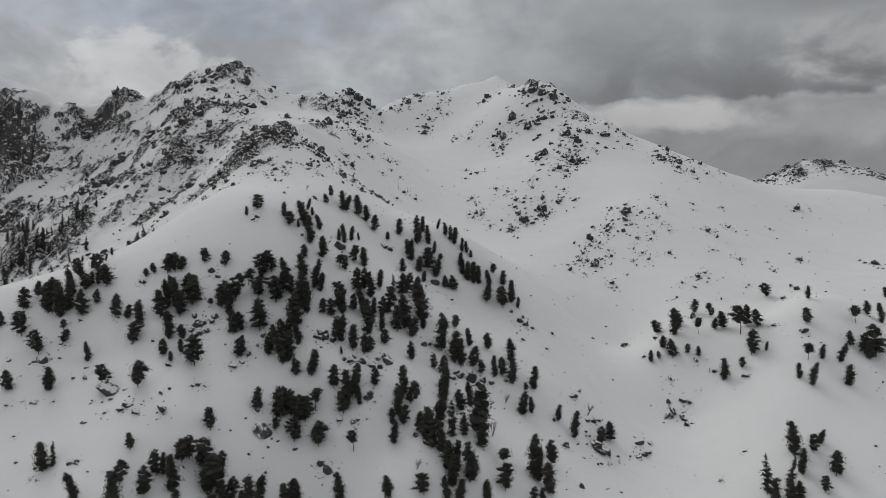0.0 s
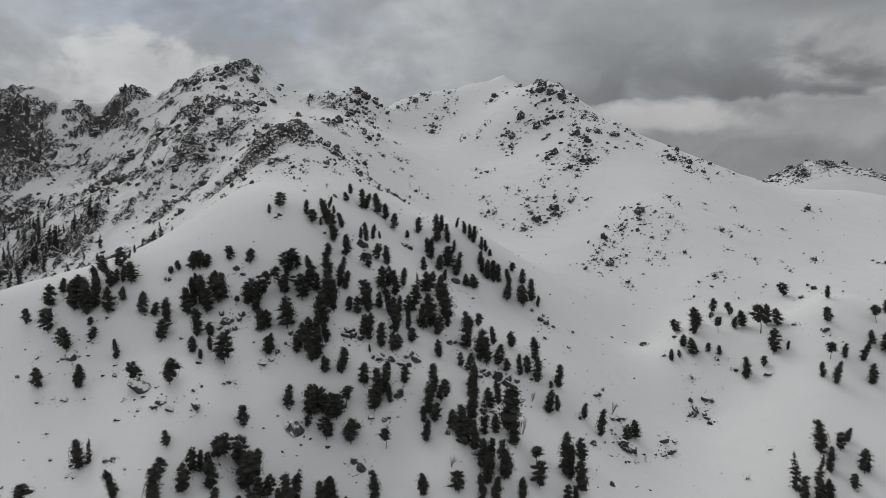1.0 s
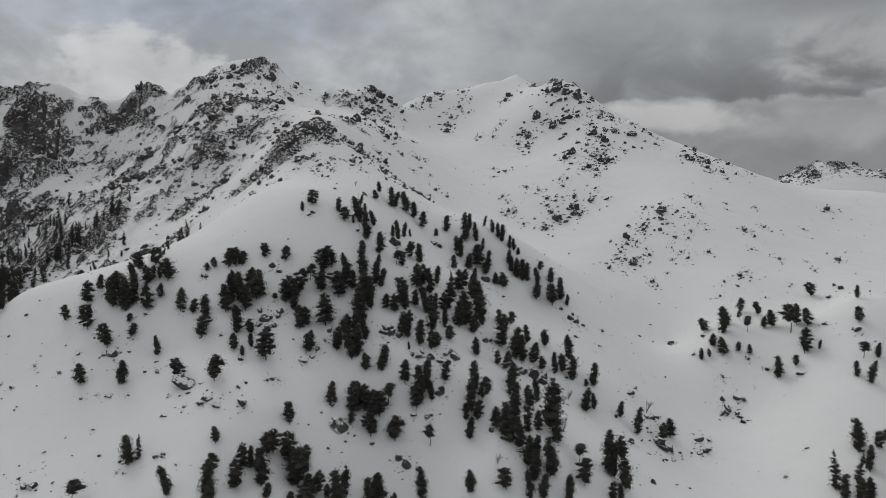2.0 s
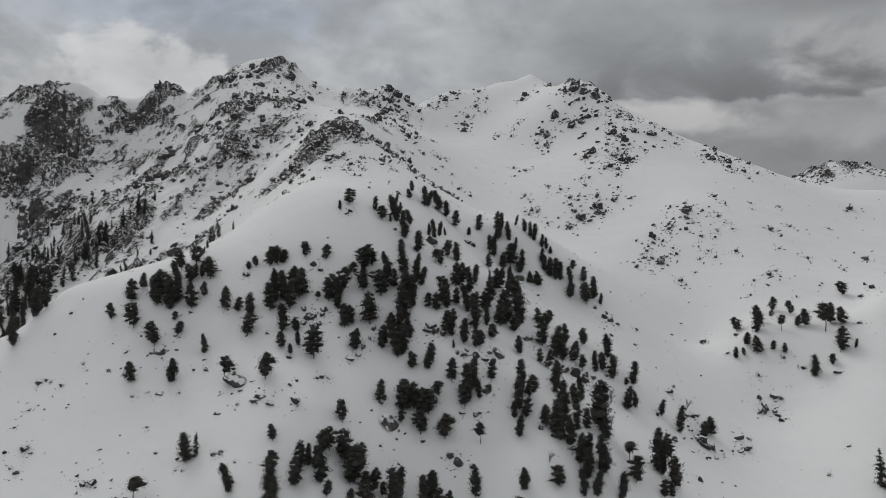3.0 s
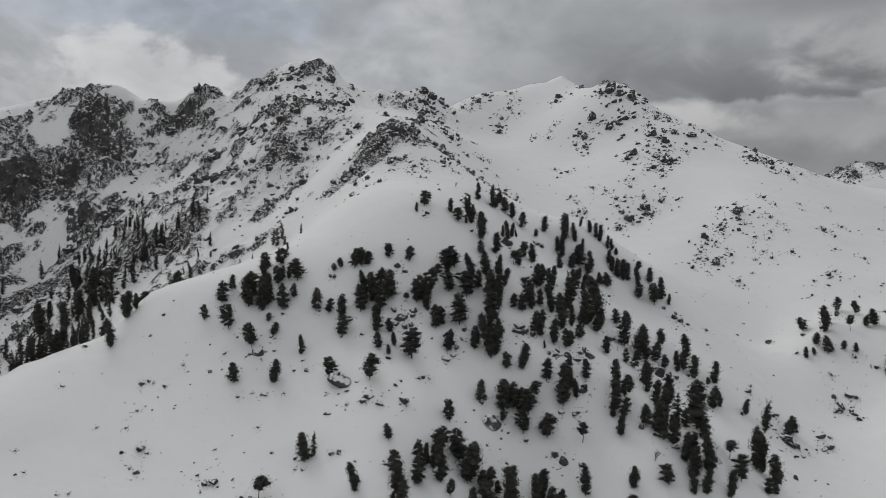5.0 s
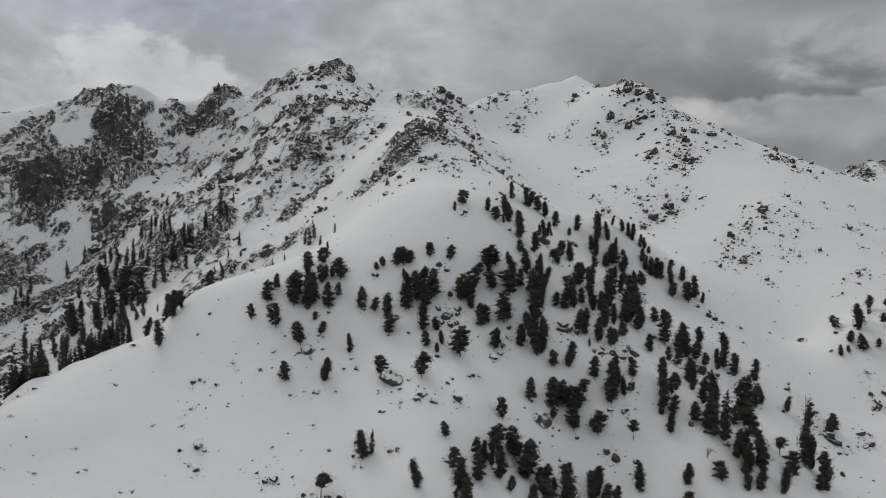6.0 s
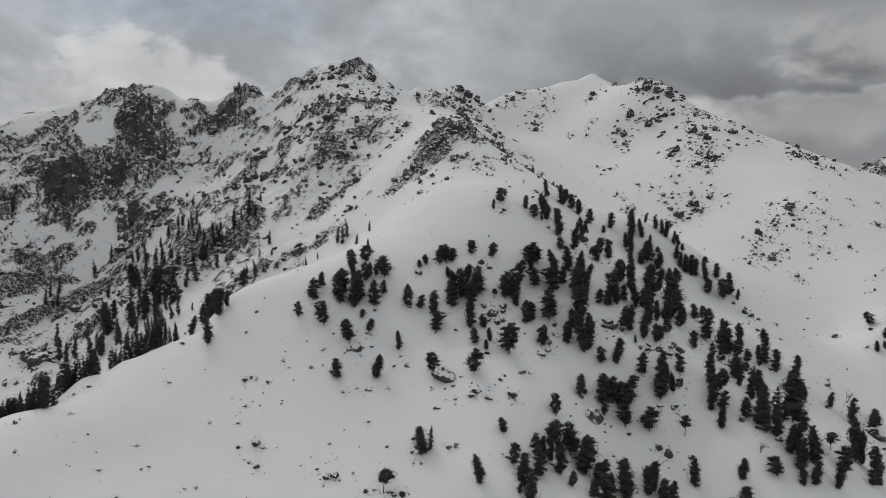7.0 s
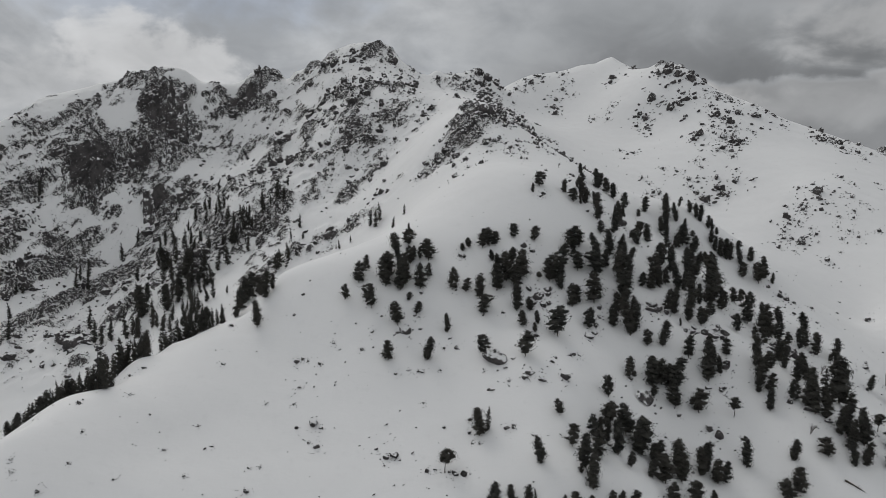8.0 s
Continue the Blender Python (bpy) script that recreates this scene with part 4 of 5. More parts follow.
EAST_STAND_2 = [
    (162.3, 282.9, 11.7, "r"), (162.4, 364.0, 15.0, "r"), (163.5, 381.1, 16.4, "t"), (164.2, 298.8, 6.9, "c"), (168.6, 361.4, 5.4, "c"), (170.0, 387.6, 12.8, "r"),
    (172.2, 333.4, 8.3, "c"), (173.3, 382.2, 10.7, "r"), (175.1, 327.0, 11.9, "c"), (181.2, 343.2, 9.1, "t"), (187.7, 341.7, 7.9, "c"), (191.8, 325.8, 10.8, "c"),
    (192.0, 365.8, 9.1, "o"), (195.8, 420.9, 9.0, "o"), (195.8, 339.2, 10.1, "c"), (202.9, 386.0, 7.7, "c"), (205.2, 348.6, 8.1, "r"), (209.3, 343.4, 11.3, "r"),
    (210.1, 340.1, 11.2, "r"), (214.0, 341.9, 16.9, "r"), (216.2, 362.8, 9.6, "t"), (229.1, 374.6, 8.0, "r"), (232.7, 367.9, 11.5, "c"), (264.4, 415.0, 6.9, "c"),
]
plant(EAST_STAND_2, "conifers on the east slope")
WEST_STAND_1 = [
    (-493.0, 587.5, 17.7, "s"), (-460.9, 496.0, 10.5, "s"), (-458.5, 498.8, 9.8, "s"), (-451.0, 470.4, 12.6, "s"), (-440.5, 450.4, 15.1, "s"), (-435.5, 537.1, 14.6, "s"),
    (-434.0, 526.9, 15.1, "s"), (-432.3, 543.4, 15.6, "s"), (-424.3, 526.2, 15.8, "s"), (-421.0, 577.8, 16.6, "s"), (-411.2, 587.8, 13.3, "s"), (-404.7, 487.5, 18.8, "s"),
    (-391.3, 537.6, 13.4, "s"), (-386.1, 455.1, 17.6, "s"), (-385.4, 570.1, 11.6, "s"), (-382.7, 574.5, 12.2, "s"), (-382.0, 571.2, 12.5, "s"), (-379.6, 589.8, 11.1, "s"),
    (-378.6, 448.8, 15.1, "s"), (-372.4, 532.5, 13.2, "s"), (-371.0, 446.2, 16.5, "s"), (-369.5, 558.7, 15.1, "s"), (-365.3, 545.8, 11.2, "s"), (-363.3, 469.2, 19.7, "s"),
    (-363.0, 519.2, 20.3, "c"),
]
plant(WEST_STAND_1, "spruces on the west mountainside")
WEST_STAND_2 = [
    (-360.7, 518.9, 16.0, "s"), (-359.7, 441.6, 20.4, "s"), (-359.7, 562.7, 10.2, "s"), (-357.5, 471.3, 14.3, "c"), (-357.4, 571.6, 11.2, "s"), (-355.8, 457.4, 23.1, "c"),
    (-355.4, 442.7, 14.9, "s"), (-354.6, 538.5, 17.1, "s"), (-353.1, 517.0, 16.7, "s"), (-352.8, 443.7, 14.5, "s"), (-352.4, 488.1, 14.8, "s"), (-351.1, 578.4, 11.3, "s"),
    (-350.3, 542.0, 11.1, "s"), (-349.6, 435.0, 15.7, "s"), (-347.6, 523.5, 9.5, "s"), (-347.5, 432.6, 15.6, "s"), (-347.1, 576.4, 11.2, "s"), (-346.7, 488.0, 17.2, "s"),
    (-346.0, 575.9, 7.8, "s"), (-345.7, 528.2, 11.2, "s"), (-344.3, 447.6, 15.8, "s"), (-343.9, 594.5, 9.8, "s"), (-343.3, 556.6, 13.1, "s"), (-341.9, 539.5, 8.1, "s"),
]
plant(WEST_STAND_2, "spruces on the west mountainside")
WEST_STAND_3 = [
    (-340.9, 438.7, 13.7, "s"), (-339.6, 532.4, 10.4, "s"), (-339.2, 470.6, 15.4, "s"), (-338.4, 513.0, 10.8, "s"), (-336.8, 561.1, 11.0, "s"), (-336.7, 462.7, 12.4, "s"),
    (-336.1, 450.7, 18.9, "c"), (-335.1, 516.0, 10.5, "s"), (-334.8, 498.2, 9.5, "s"), (-334.8, 431.4, 12.0, "s"), (-334.0, 464.8, 11.7, "s"), (-333.9, 482.6, 22.3, "c"),
    (-333.3, 560.3, 15.2, "s"), (-332.1, 490.1, 15.6, "s"), (-331.8, 462.8, 17.9, "c"), (-330.9, 563.1, 11.4, "s"), (-329.9, 455.4, 15.7, "s"), (-329.7, 474.7, 14.0, "s"),
    (-328.4, 423.3, 15.0, "s"), (-328.0, 474.2, 18.3, "s"), (-326.8, 472.0, 17.4, "s"), (-326.6, 263.4, 10.4, "s"), (-326.2, 464.5, 16.4, "s"), (-325.1, 502.8, 15.2, "s"),
    (-324.5, 429.2, 13.0, "s"), (-324.5, 539.4, 11.4, "s"),
]
plant(WEST_STAND_3, "spruces on the west mountainside")
WEST_STAND_4 = [
    (-324.3, 258.1, 9.5, "c"), (-324.0, 260.9, 10.2, "s"), (-322.5, 474.4, 13.5, "s"), (-322.3, 441.1, 9.3, "s"), (-322.0, 264.1, 11.7, "s"), (-321.8, 417.7, 12.0, "s"),
    (-321.5, 485.1, 17.1, "s"), (-321.3, 260.4, 9.1, "s"), (-321.0, 452.5, 15.2, "s"), (-320.8, 478.8, 16.9, "s"), (-319.3, 448.6, 11.3, "s"), (-319.3, 255.2, 8.7, "c"),
    (-318.8, 535.0, 12.2, "s"), (-318.2, 260.5, 11.0, "s"), (-318.1, 262.8, 11.0, "s"), (-317.9, 264.7, 10.4, "s"), (-317.0, 435.3, 8.1, "s"), (-315.9, 509.7, 11.5, "s"),
    (-315.8, 464.5, 12.9, "s"), (-315.6, 519.4, 10.6, "s"), (-315.3, 425.2, 10.0, "s"), (-315.3, 455.9, 13.0, "s"), (-314.8, 261.8, 10.3, "c"), (-314.4, 467.2, 11.0, "s"),
    (-314.3, 418.4, 9.9, "s"), (-314.2, 420.0, 14.5, "s"), (-313.5, 262.2, 8.7, "s"), (-313.4, 438.8, 11.8, "s"), (-312.7, 484.9, 16.3, "s"),
]
plant(WEST_STAND_4, "spruces on the west mountainside")
WEST_STAND_5 = [
    (-312.0, 544.2, 9.5, "s"), (-311.7, 420.9, 8.9, "s"), (-311.4, 266.2, 9.6, "s"), (-311.1, 260.6, 9.6, "c"), (-311.1, 428.6, 15.1, "s"), (-310.4, 421.3, 15.6, "s"),
    (-310.2, 463.7, 16.4, "s"), (-310.0, 517.7, 11.0, "s"), (-309.8, 518.5, 7.8, "s"), (-309.7, 545.8, 7.4, "s"), (-309.5, 260.3, 9.3, "s"), (-309.3, 508.8, 15.4, "s"),
    (-308.7, 263.7, 9.2, "c"), (-308.7, 512.7, 11.2, "s"), (-308.7, 431.0, 13.4, "s"), (-307.6, 508.7, 13.9, "s"), (-307.6, 415.1, 12.6, "s"), (-306.2, 263.1, 10.1, "s"),
    (-306.0, 486.7, 17.2, "s"), (-305.8, 265.3, 9.8, "s"), (-305.8, 439.1, 11.4, "s"), (-305.8, 505.0, 13.8, "s"), (-305.6, 523.4, 12.6, "s"), (-305.4, 544.8, 8.6, "s"),
    (-305.2, 269.0, 9.6, "s"), (-305.1, 504.1, 14.5, "s"), (-305.0, 266.5, 9.6, "c"), (-304.6, 258.2, 9.1, "s"), (-304.5, 417.1, 14.7, "s"),
]
plant(WEST_STAND_5, "spruces on the west mountainside")
WEST_STAND_6 = [
    (-304.2, 531.5, 9.2, "s"), (-303.7, 268.4, 9.0, "c"), (-303.1, 520.5, 11.0, "s"), (-302.2, 441.4, 12.6, "s"), (-301.3, 418.0, 12.7, "s"), (-300.2, 522.4, 18.1, "s"),
    (-299.9, 519.2, 7.8, "s"), (-299.1, 262.7, 8.7, "s"), (-296.8, 517.4, 12.2, "s"), (-296.7, 260.3, 9.2, "s"), (-296.2, 261.6, 9.4, "s"), (-295.3, 262.8, 11.3, "s"),
    (-294.7, 290.3, 17, "s"), (-294.6, 283.1, 12.1, "s"), (-294.0, 285.6, 17, "s"), (-293.7, 442.4, 6.0, "s"), (-293.6, 494.7, 13.1, "s"), (-293.5, 291.8, 16.1, "s"),
    (-293.3, 261.1, 12.5, "s"), (-293.0, 537.7, 13.0, "s"), (-292.2, 292.0, 13.5, "s"), (-292.1, 260.6, 10.7, "s"), (-291.3, 298.0, 16.7, "s"), (-291.3, 529.9, 10.8, "s"),
    (-290.3, 263.1, 13.9, "c"), (-290.1, 259.8, 16.2, "s"),
]
plant(WEST_STAND_6, "spruces on the west mountainside")
WEST_STAND_7 = [
    (-289.6, 530.1, 7.2, "s"), (-289.0, 288.9, 10.5, "s"), (-288.8, 267.5, 14.4, "s"), (-288.7, 510.2, 9.6, "s"), (-287.7, 300.7, 15.3, "s"), (-287.0, 260.2, 15.3, "s"),
    (-286.6, 301.9, 14.7, "s"), (-286.5, 289.4, 10.9, "s"), (-286.1, 511.8, 8.1, "s"), (-286.0, 255.9, 11.9, "s"), (-286.0, 533.9, 9.3, "s"), (-285.3, 290.9, 12.3, "c"),
    (-283.3, 553.7, 10.9, "s"), (-283.2, 428.3, 8.6, "s"), (-282.1, 538.1, 19.4, "s"), (-282.1, 302.6, 11.4, "s"), (-281.7, 540.3, 8.2, "s"), (-280.6, 305.4, 11.2, "s"),
    (-280.1, 301.4, 10.7, "s"), (-278.7, 304.4, 10.3, "s"), (-278.4, 561.3, 10.2, "s"), (-278.0, 307.3, 10.9, "s"), (-277.6, 310.5, 15.3, "s"), (-276.4, 535.9, 10.9, "s"),
    (-276.3, 537.5, 8.1, "s"), (-275.7, 309.2, 11.2, "s"),
]
plant(WEST_STAND_7, "spruces on the west mountainside")
WEST_STAND_8 = [
    (-273.8, 309.4, 13.8, "s"), (-272.5, 308.8, 12.8, "s"), (-272.2, 311.0, 12.0, "s"), (-270.7, 314.6, 13.0, "s"), (-270.2, 308.8, 12.3, "s"), (-267.7, 310.6, 10.1, "s"),
    (-266.9, 312.7, 11.6, "c"), (-266.0, 315.2, 12.0, "c"), (-265.8, 471.6, 6.3, "s"), (-265.2, 318.1, 8.7, "s"), (-264.9, 322.6, 10.5, "s"), (-262.3, 320.5, 9.0, "s"),
    (-261.6, 324.3, 10.3, "s"), (-261.1, 486.8, 7.4, "s"), (-260.6, 325.1, 11.0, "s"), (-258.2, 503.9, 11.4, "s"), (-257.7, 460.3, 11.6, "s"), (-225.0, 457.6, 4.6, "s"),
    (-222.7, 454.4, 6.9, "s"), (-215.5, 456.7, 5.4, "s"), (-202.6, 460.8, 11.6, "s"), (-198.7, 454.0, 13.7, "s"), (-196.0, 457.9, 13.9, "s"), (-184.4, 408.6, 7.6, "s"),
    (-178.6, 430.5, 7.2, "s"),
]
plant(WEST_STAND_8, "spruces on the west mountainside")


def lay_fallen_tree(x, y, length, heading):
    """A bare fallen trunk on the snow with a few broken limbs."""
    rng = np.random.default_rng(5)
    verts, faces = [], []
    line = []
    for t in np.linspace(0, 1, 7):
        a, b = x + math.cos(heading) * length * t, y + math.sin(heading) * length * t
        line.append((a, b, ground_at(a, b) + 0.25 + 0.1 * math.sin(5 * t)))
    pieces = [tube(line, [0.42 * (1 - 0.75 * t) for t in np.linspace(0, 1, 7)], 6)]
    for _ in range(7):
        p = np.array(line[rng.integers(1, 6)])
        d = rng.normal(0, 1, 3) + np.array([0, 0, 0.9])
        d *= rng.uniform(0.8, 1.9) / np.linalg.norm(d)
        pieces.append(tube([tuple(p), tuple(p + d * 0.5 + rng.normal(0, 0.06, 3)), tuple(p + d)], [0.14, 0.09, 0.03], 4))
    for v, f in pieces:
        faces += [tuple(q + len(verts) for q in face) for face in f]
        verts += v
    tagged(new("fallen_tree", mesh_from("fallen_tree", verts, faces, BARK, True)), "dark bare fallen tree trunk lying on snow", "fallen tree")


lay_fallen_tree(-5.4, 244.7, 6.5, -0.57)

# ---- rocks ----
def hull_block(rng, stretch=(1.0, 0.75, 0.6), points=20):
    """Corners and triangles of one angular block about a metre wide."""
    bm = bmesh.new()
    for _ in range(points):
        d = Vector(rng.normal(0, 1, 3)).normalized() * rng.uniform(0.36, 0.54)
        bm.verts.new((d.x * stretch[0], d.y * stretch[1], d.z * stretch[2]))
    bmesh.ops.convex_hull(bm, input=bm.verts)
    bmesh.ops.delete(bm, geom=[v for v in bm.verts if not v.link_faces], context="VERTS")
    bmesh.ops.triangulate(bm, faces=bm.faces)
    bm.verts.index_update()
    out = np.array([v.co[:] for v in bm.verts]), np.array([[v.index for v in f.verts] for f in bm.faces])
    bm.free()
    return out


def join_blocks(blocks):
    verts, faces, n = [], [], 0
    for v, f in blocks:
        verts.append(v), faces.append(f + n)
        n += len(v)
    return np.concatenate(verts), np.concatenate(faces)


def turned(v, rx, ry, rz, scale, shift):
    m = np.array(Euler((rx, ry, rz)).to_matrix())
    return (v * scale) @ m.T + shift


def roughened(me_v, me_f, rng, cuts=2, amount=0.05):
    """Split each triangle in four, and push the new corners in and out, for broken edges."""
    bm = bmesh.new()
    vs = [bm.verts.new(p) for p in me_v]
    for f in me_f:
        try:
            bm.faces.new([vs[i] for i in f])
        except ValueError:
            pass
    bmesh.ops.subdivide_edges(bm, edges=bm.edges, cuts=cuts, use_grid_fill=True)
    bmesh.ops.triangulate(bm, faces=bm.faces)
    shift = Vector(rng.uniform(-60, 60, 3))
    for v in bm.verts:
        v.co += v.co.normalized() * (amount * noise.noise(v.co * 4 + shift) + 0.6 * amount * noise.noise(v.co * 10 + shift))
    bm.verts.index_update()
    out = np.array([v.co[:] for v in bm.verts]), np.array([[v.index for v in f.verts] for f in bm.faces])
    bm.free()
    return out


def boulder_mesh(seed):
    rng = np.random.default_rng(seed)
    v, f = hull_block(rng, (1.0, 0.8, rng.uniform(0.5, 0.85)))
    return mesh_from("boulder", *roughened(v, f, rng), BOULDER)


def crag_shape(rng, fineness):
    """One angular crag, about a metre wide: a heap of split blocks grown together."""
    bm = bmesh.new()
    bmesh.ops.create_icosphere(bm, subdivisions=fineness, radius=1.0)
    slabs = []
    for n in range(5):
        turn = np.array(Euler((rng.normal(0, 0.5), rng.normal(0, 0.5), rng.uniform(0, 6.28))).to_matrix())
        half = np.array([rng.uniform(0.3, 0.62), rng.uniform(0.12, 0.26), rng.uniform(0.16, 0.34)])
        normals = np.concatenate([turn.T, -turn.T, rng.normal(0, 1, (4, 3))])
        normals /= np.linalg.norm(normals, axis=1)[:, None]
        slabs.append((normals, np.concatenate([half, half * rng.uniform(0.4, 1.0, 3), rng.uniform(0.25, 0.45, 4)])))
    shift = Vector(rng.uniform(-60, 60, 3))
    for v in bm.verts:
        d = np.array(v.co)
        reach = 0.0
        for normals, dist in slabs:
            c = normals @ d
            reach = max(reach, float(np.min(dist[c > 1e-3] / c[c > 1e-3])))
        v.co = v.co * (reach + 0.03 * noise.noise(v.co * 6 + shift))
    bm.verts.index_update()
    out = np.array([v.co[:] for v in bm.verts]), np.array([[v.index for v in f.verts] for f in bm.faces])
    bm.free()
    return out


BLOCKS = [boulder_mesh(40 + n) for n in range(12)]
SMALL_CRAGS = [mesh_from("rock_outcrop", *crag_shape(np.random.default_rng(40 + n), 3), BOULDER) for n in range(14)]
CRAGS = [mesh_from("rock_outcrop", *crag_shape(np.random.default_rng(70 + n), 4), BOULDER) for n in range(14)]
HEAPS = []


def buttress_mesh(seed):
    """A cracked rock wall one metre wide and high that stands out along -y, split by upright joints."""
    rng = np.random.default_rng(seed)
    nx, nz = 22, 30
    offsets = np.cumsum(rng.uniform(0.06, 0.2, 12))
    offsets = (offsets - offsets.mean()) / 1.1
    depth = rng.uniform(0.05, 0.30, 14)
    shift = Vector(rng.uniform(-60, 60, 3))
    verts, faces = [], []
    for k in range(nz + 1):
        w = k / nz
        for i in range(nx + 1):
            u = i / nx - 0.5
            wander = u + 0.05 * noise.noise(Vector((u * 3, 0, w * 3)) + shift)
            d = depth[int(np.searchsorted(offsets, wander))] + 0.10 * noise.noise(Vector((u * 5, 0, w * 2.2)) + shift)
            d += 0.07 * noise.noise(Vector((u * 14, 3, w * 9)) + shift) + 0.16 * math.floor(3 * (1 - w) + 1.2 * noise.noise(Vector((u * 4, 7, w)) + shift)) / 3
            edge = min(1, max(0, (0.47 - abs(u) + 0.13 * noise.noise(Vector((u * 3, 5, w * 5)) + shift)) * 3.2), (1.02 - w) * 5)
            verts.append((u + 0.04 * noise.noise(Vector((u * 6, 9, w * 6)) + shift), 0.16 - edge * (0.16 + d), w))
    for k in range(nz):
        for i in range(nx):
            a = k * (nx + 1) + i
            faces += [(a, a + 1, a + nx + 2), (a, a + nx + 2, a + nx + 1)]
    front = len(verts)
    verts += [(x, 0.4, z) for x, y, z in verts]
    rim = [i for i in range(nx)] + [k * (nx + 1) + nx for k in range(nz)] + [nz * (nx + 1) + nx - i for i in range(nx)] + [(nz - k) * (nx + 1) for k in range(nz)]
    for n, a in enumerate(rim):
        b = rim[(n + 1) % len(rim)]
        faces += [(a, a + front, b), (b, a + front, b + front)]
    return mesh_from("cliff_buttress", verts, faces, CLIFF)


def raise_cliffs(rows, group):
    """Rock walls from a foot (x, y) up to a brow (x, y) on the hillside, with their width."""
    walls = [buttress_mesh(300 + n) for n in range(7)]
    for n, (x0, y0, x1, y1, w) in enumerate(rows):
        foot, brow = Vector((x0, y0, ground_at(x0, y0) - 4)), Vector((x1, y1, ground_at(x1, y1) - 1))
        up = brow - foot
        side = Vector((-up.y, up.x, 0)) * -1
        side = Vector((abs(side.x), side.y if side.x > 0 else -side.y, 0)).normalized()
        into = up.cross(side).normalized()
        m = Matrix.Identity(4)
        for c, v in enumerate((side * w, into * min(w, 18) * 0.8, up)):
            m.col[c][:3] = v
        m.translation = foot + into * 4.0
        wall = new("cliff_buttress", walls[n % len(walls)])
        wall.matrix_world = m
        tagged(wall, "dark upright rock cliff with snowy ledges", "cliff", group)


def lay(rows, group):
    for x, y, w in rows:
        rng = random.Random(int(x * 13 + y * 29))
        rock = new("boulder", BLOCKS[rng.randrange(len(BLOCKS))])
        w = max(w, 0.9) * 1.1
        rock.matrix_world = Matrix.LocRotScale((x, y, ground_at(x, y) + 0.10 * w), Euler((rng.gauss(0, 0.25), rng.gauss(0, 0.25), rng.uniform(-0.6, 0.6))), (w, w * rng.uniform(0.6, 0.9), w * rng.uniform(0.8, 1.2)))
        HEAPS.append((x, y, w * 0.7))
        tagged(rock, "large dark snow-capped boulder on the snow slope" if w > 5 else "small dark rock sticking out of the snow", "rock", group)


def slope_turn(x, y, share):
    """The turn that lays a thing's up side along the hillside's normal, by that share."""
    z0, zx, zy = (ground_at(x + a, y + b) for a, b in ((0, 0), (5, 0), (0, 5)))
    up = Vector((z0 - zx, z0 - zy, 5)).normalized()
    lean = Vector((0, 0, 1)).lerp(up, share)
    return Vector((0, 0, 1)).rotation_difference(lean).to_matrix().to_4x4()


def raise_crags(rows, group):
    for x, y, w in rows:
        rng = random.Random(int(x * 13 + y * 29))
        rock = new("rock_outcrop", (CRAGS if w > 7 else SMALL_CRAGS)[rng.randrange(14)])
        w *= 0.74 if x < -110 else 1.0
        HEAPS.append((x, y, w))
        turn = slope_turn(x, y, 0.6) @ Euler((0, 0, rng.uniform(-0.7, 0.7))).to_matrix().to_4x4()
        rock.matrix_world = Matrix.Translation((x, y, ground_at(x, y))) @ turn @ Matrix.Diagonal((w * rng.uniform(0.7, 0.95), w * rng.uniform(0.8, 1.2), w * rng.uniform(0.9, 1.35), 1))
        tagged(rock, "dark angular crag breaking through steep snow" if w > 7 else "small dark crag in the snow", "rock", group)


BOULDERS_1 = [
    (-295.9, 212.9, 1.4), (-293.4, 208.6, 1.8), (-290.5, 273.3, 2.3), (-288.5, 242.0, 2.4), (-283.9, 274.2, 1.8), (-282.8, 203.7, 1.9),
    (-280.4, 227.5, 1.1), (-279.9, 278.5, 2.3), (-278.7, 214.6, 0.9), (-274.9, 253.2, 1.7), (-263.8, 213.6, 1.1), (-254.6, 232.6, 1.6),
    (-251.9, 307.9, 2.8), (-247.6, 279.7, 1.9), (-247.2, 246.0, 1.0), (-244.2, 222.4, 1.5), (-239.5, 238.0, 1.2), (-226.1, 262.8, 1.1),
    (-224.6, 231.1, 1.5), (-222.9, 220.8, 2.4), (-220.8, 231.7, 1.2), (-218.4, 287.0, 2.9), (-216.0, 288.3, 1.9), (-215.3, 264.3, 1.3),
    (-214.7, 273.1, 1.8), (-213.6, 287.2, 1.4), (-208.5, 285.3, 1.9), (-206.5, 246.3, 1.4), (-205.8, 254.7, 4.3), (-203.7, 294.4, 2.0),
    (-203.1, 244.4, 2.9), (-202.8, 253.1, 2.1), (-190.9, 289.8, 1.9),
]
lay(BOULDERS_1, "rocks on the snow slopes")
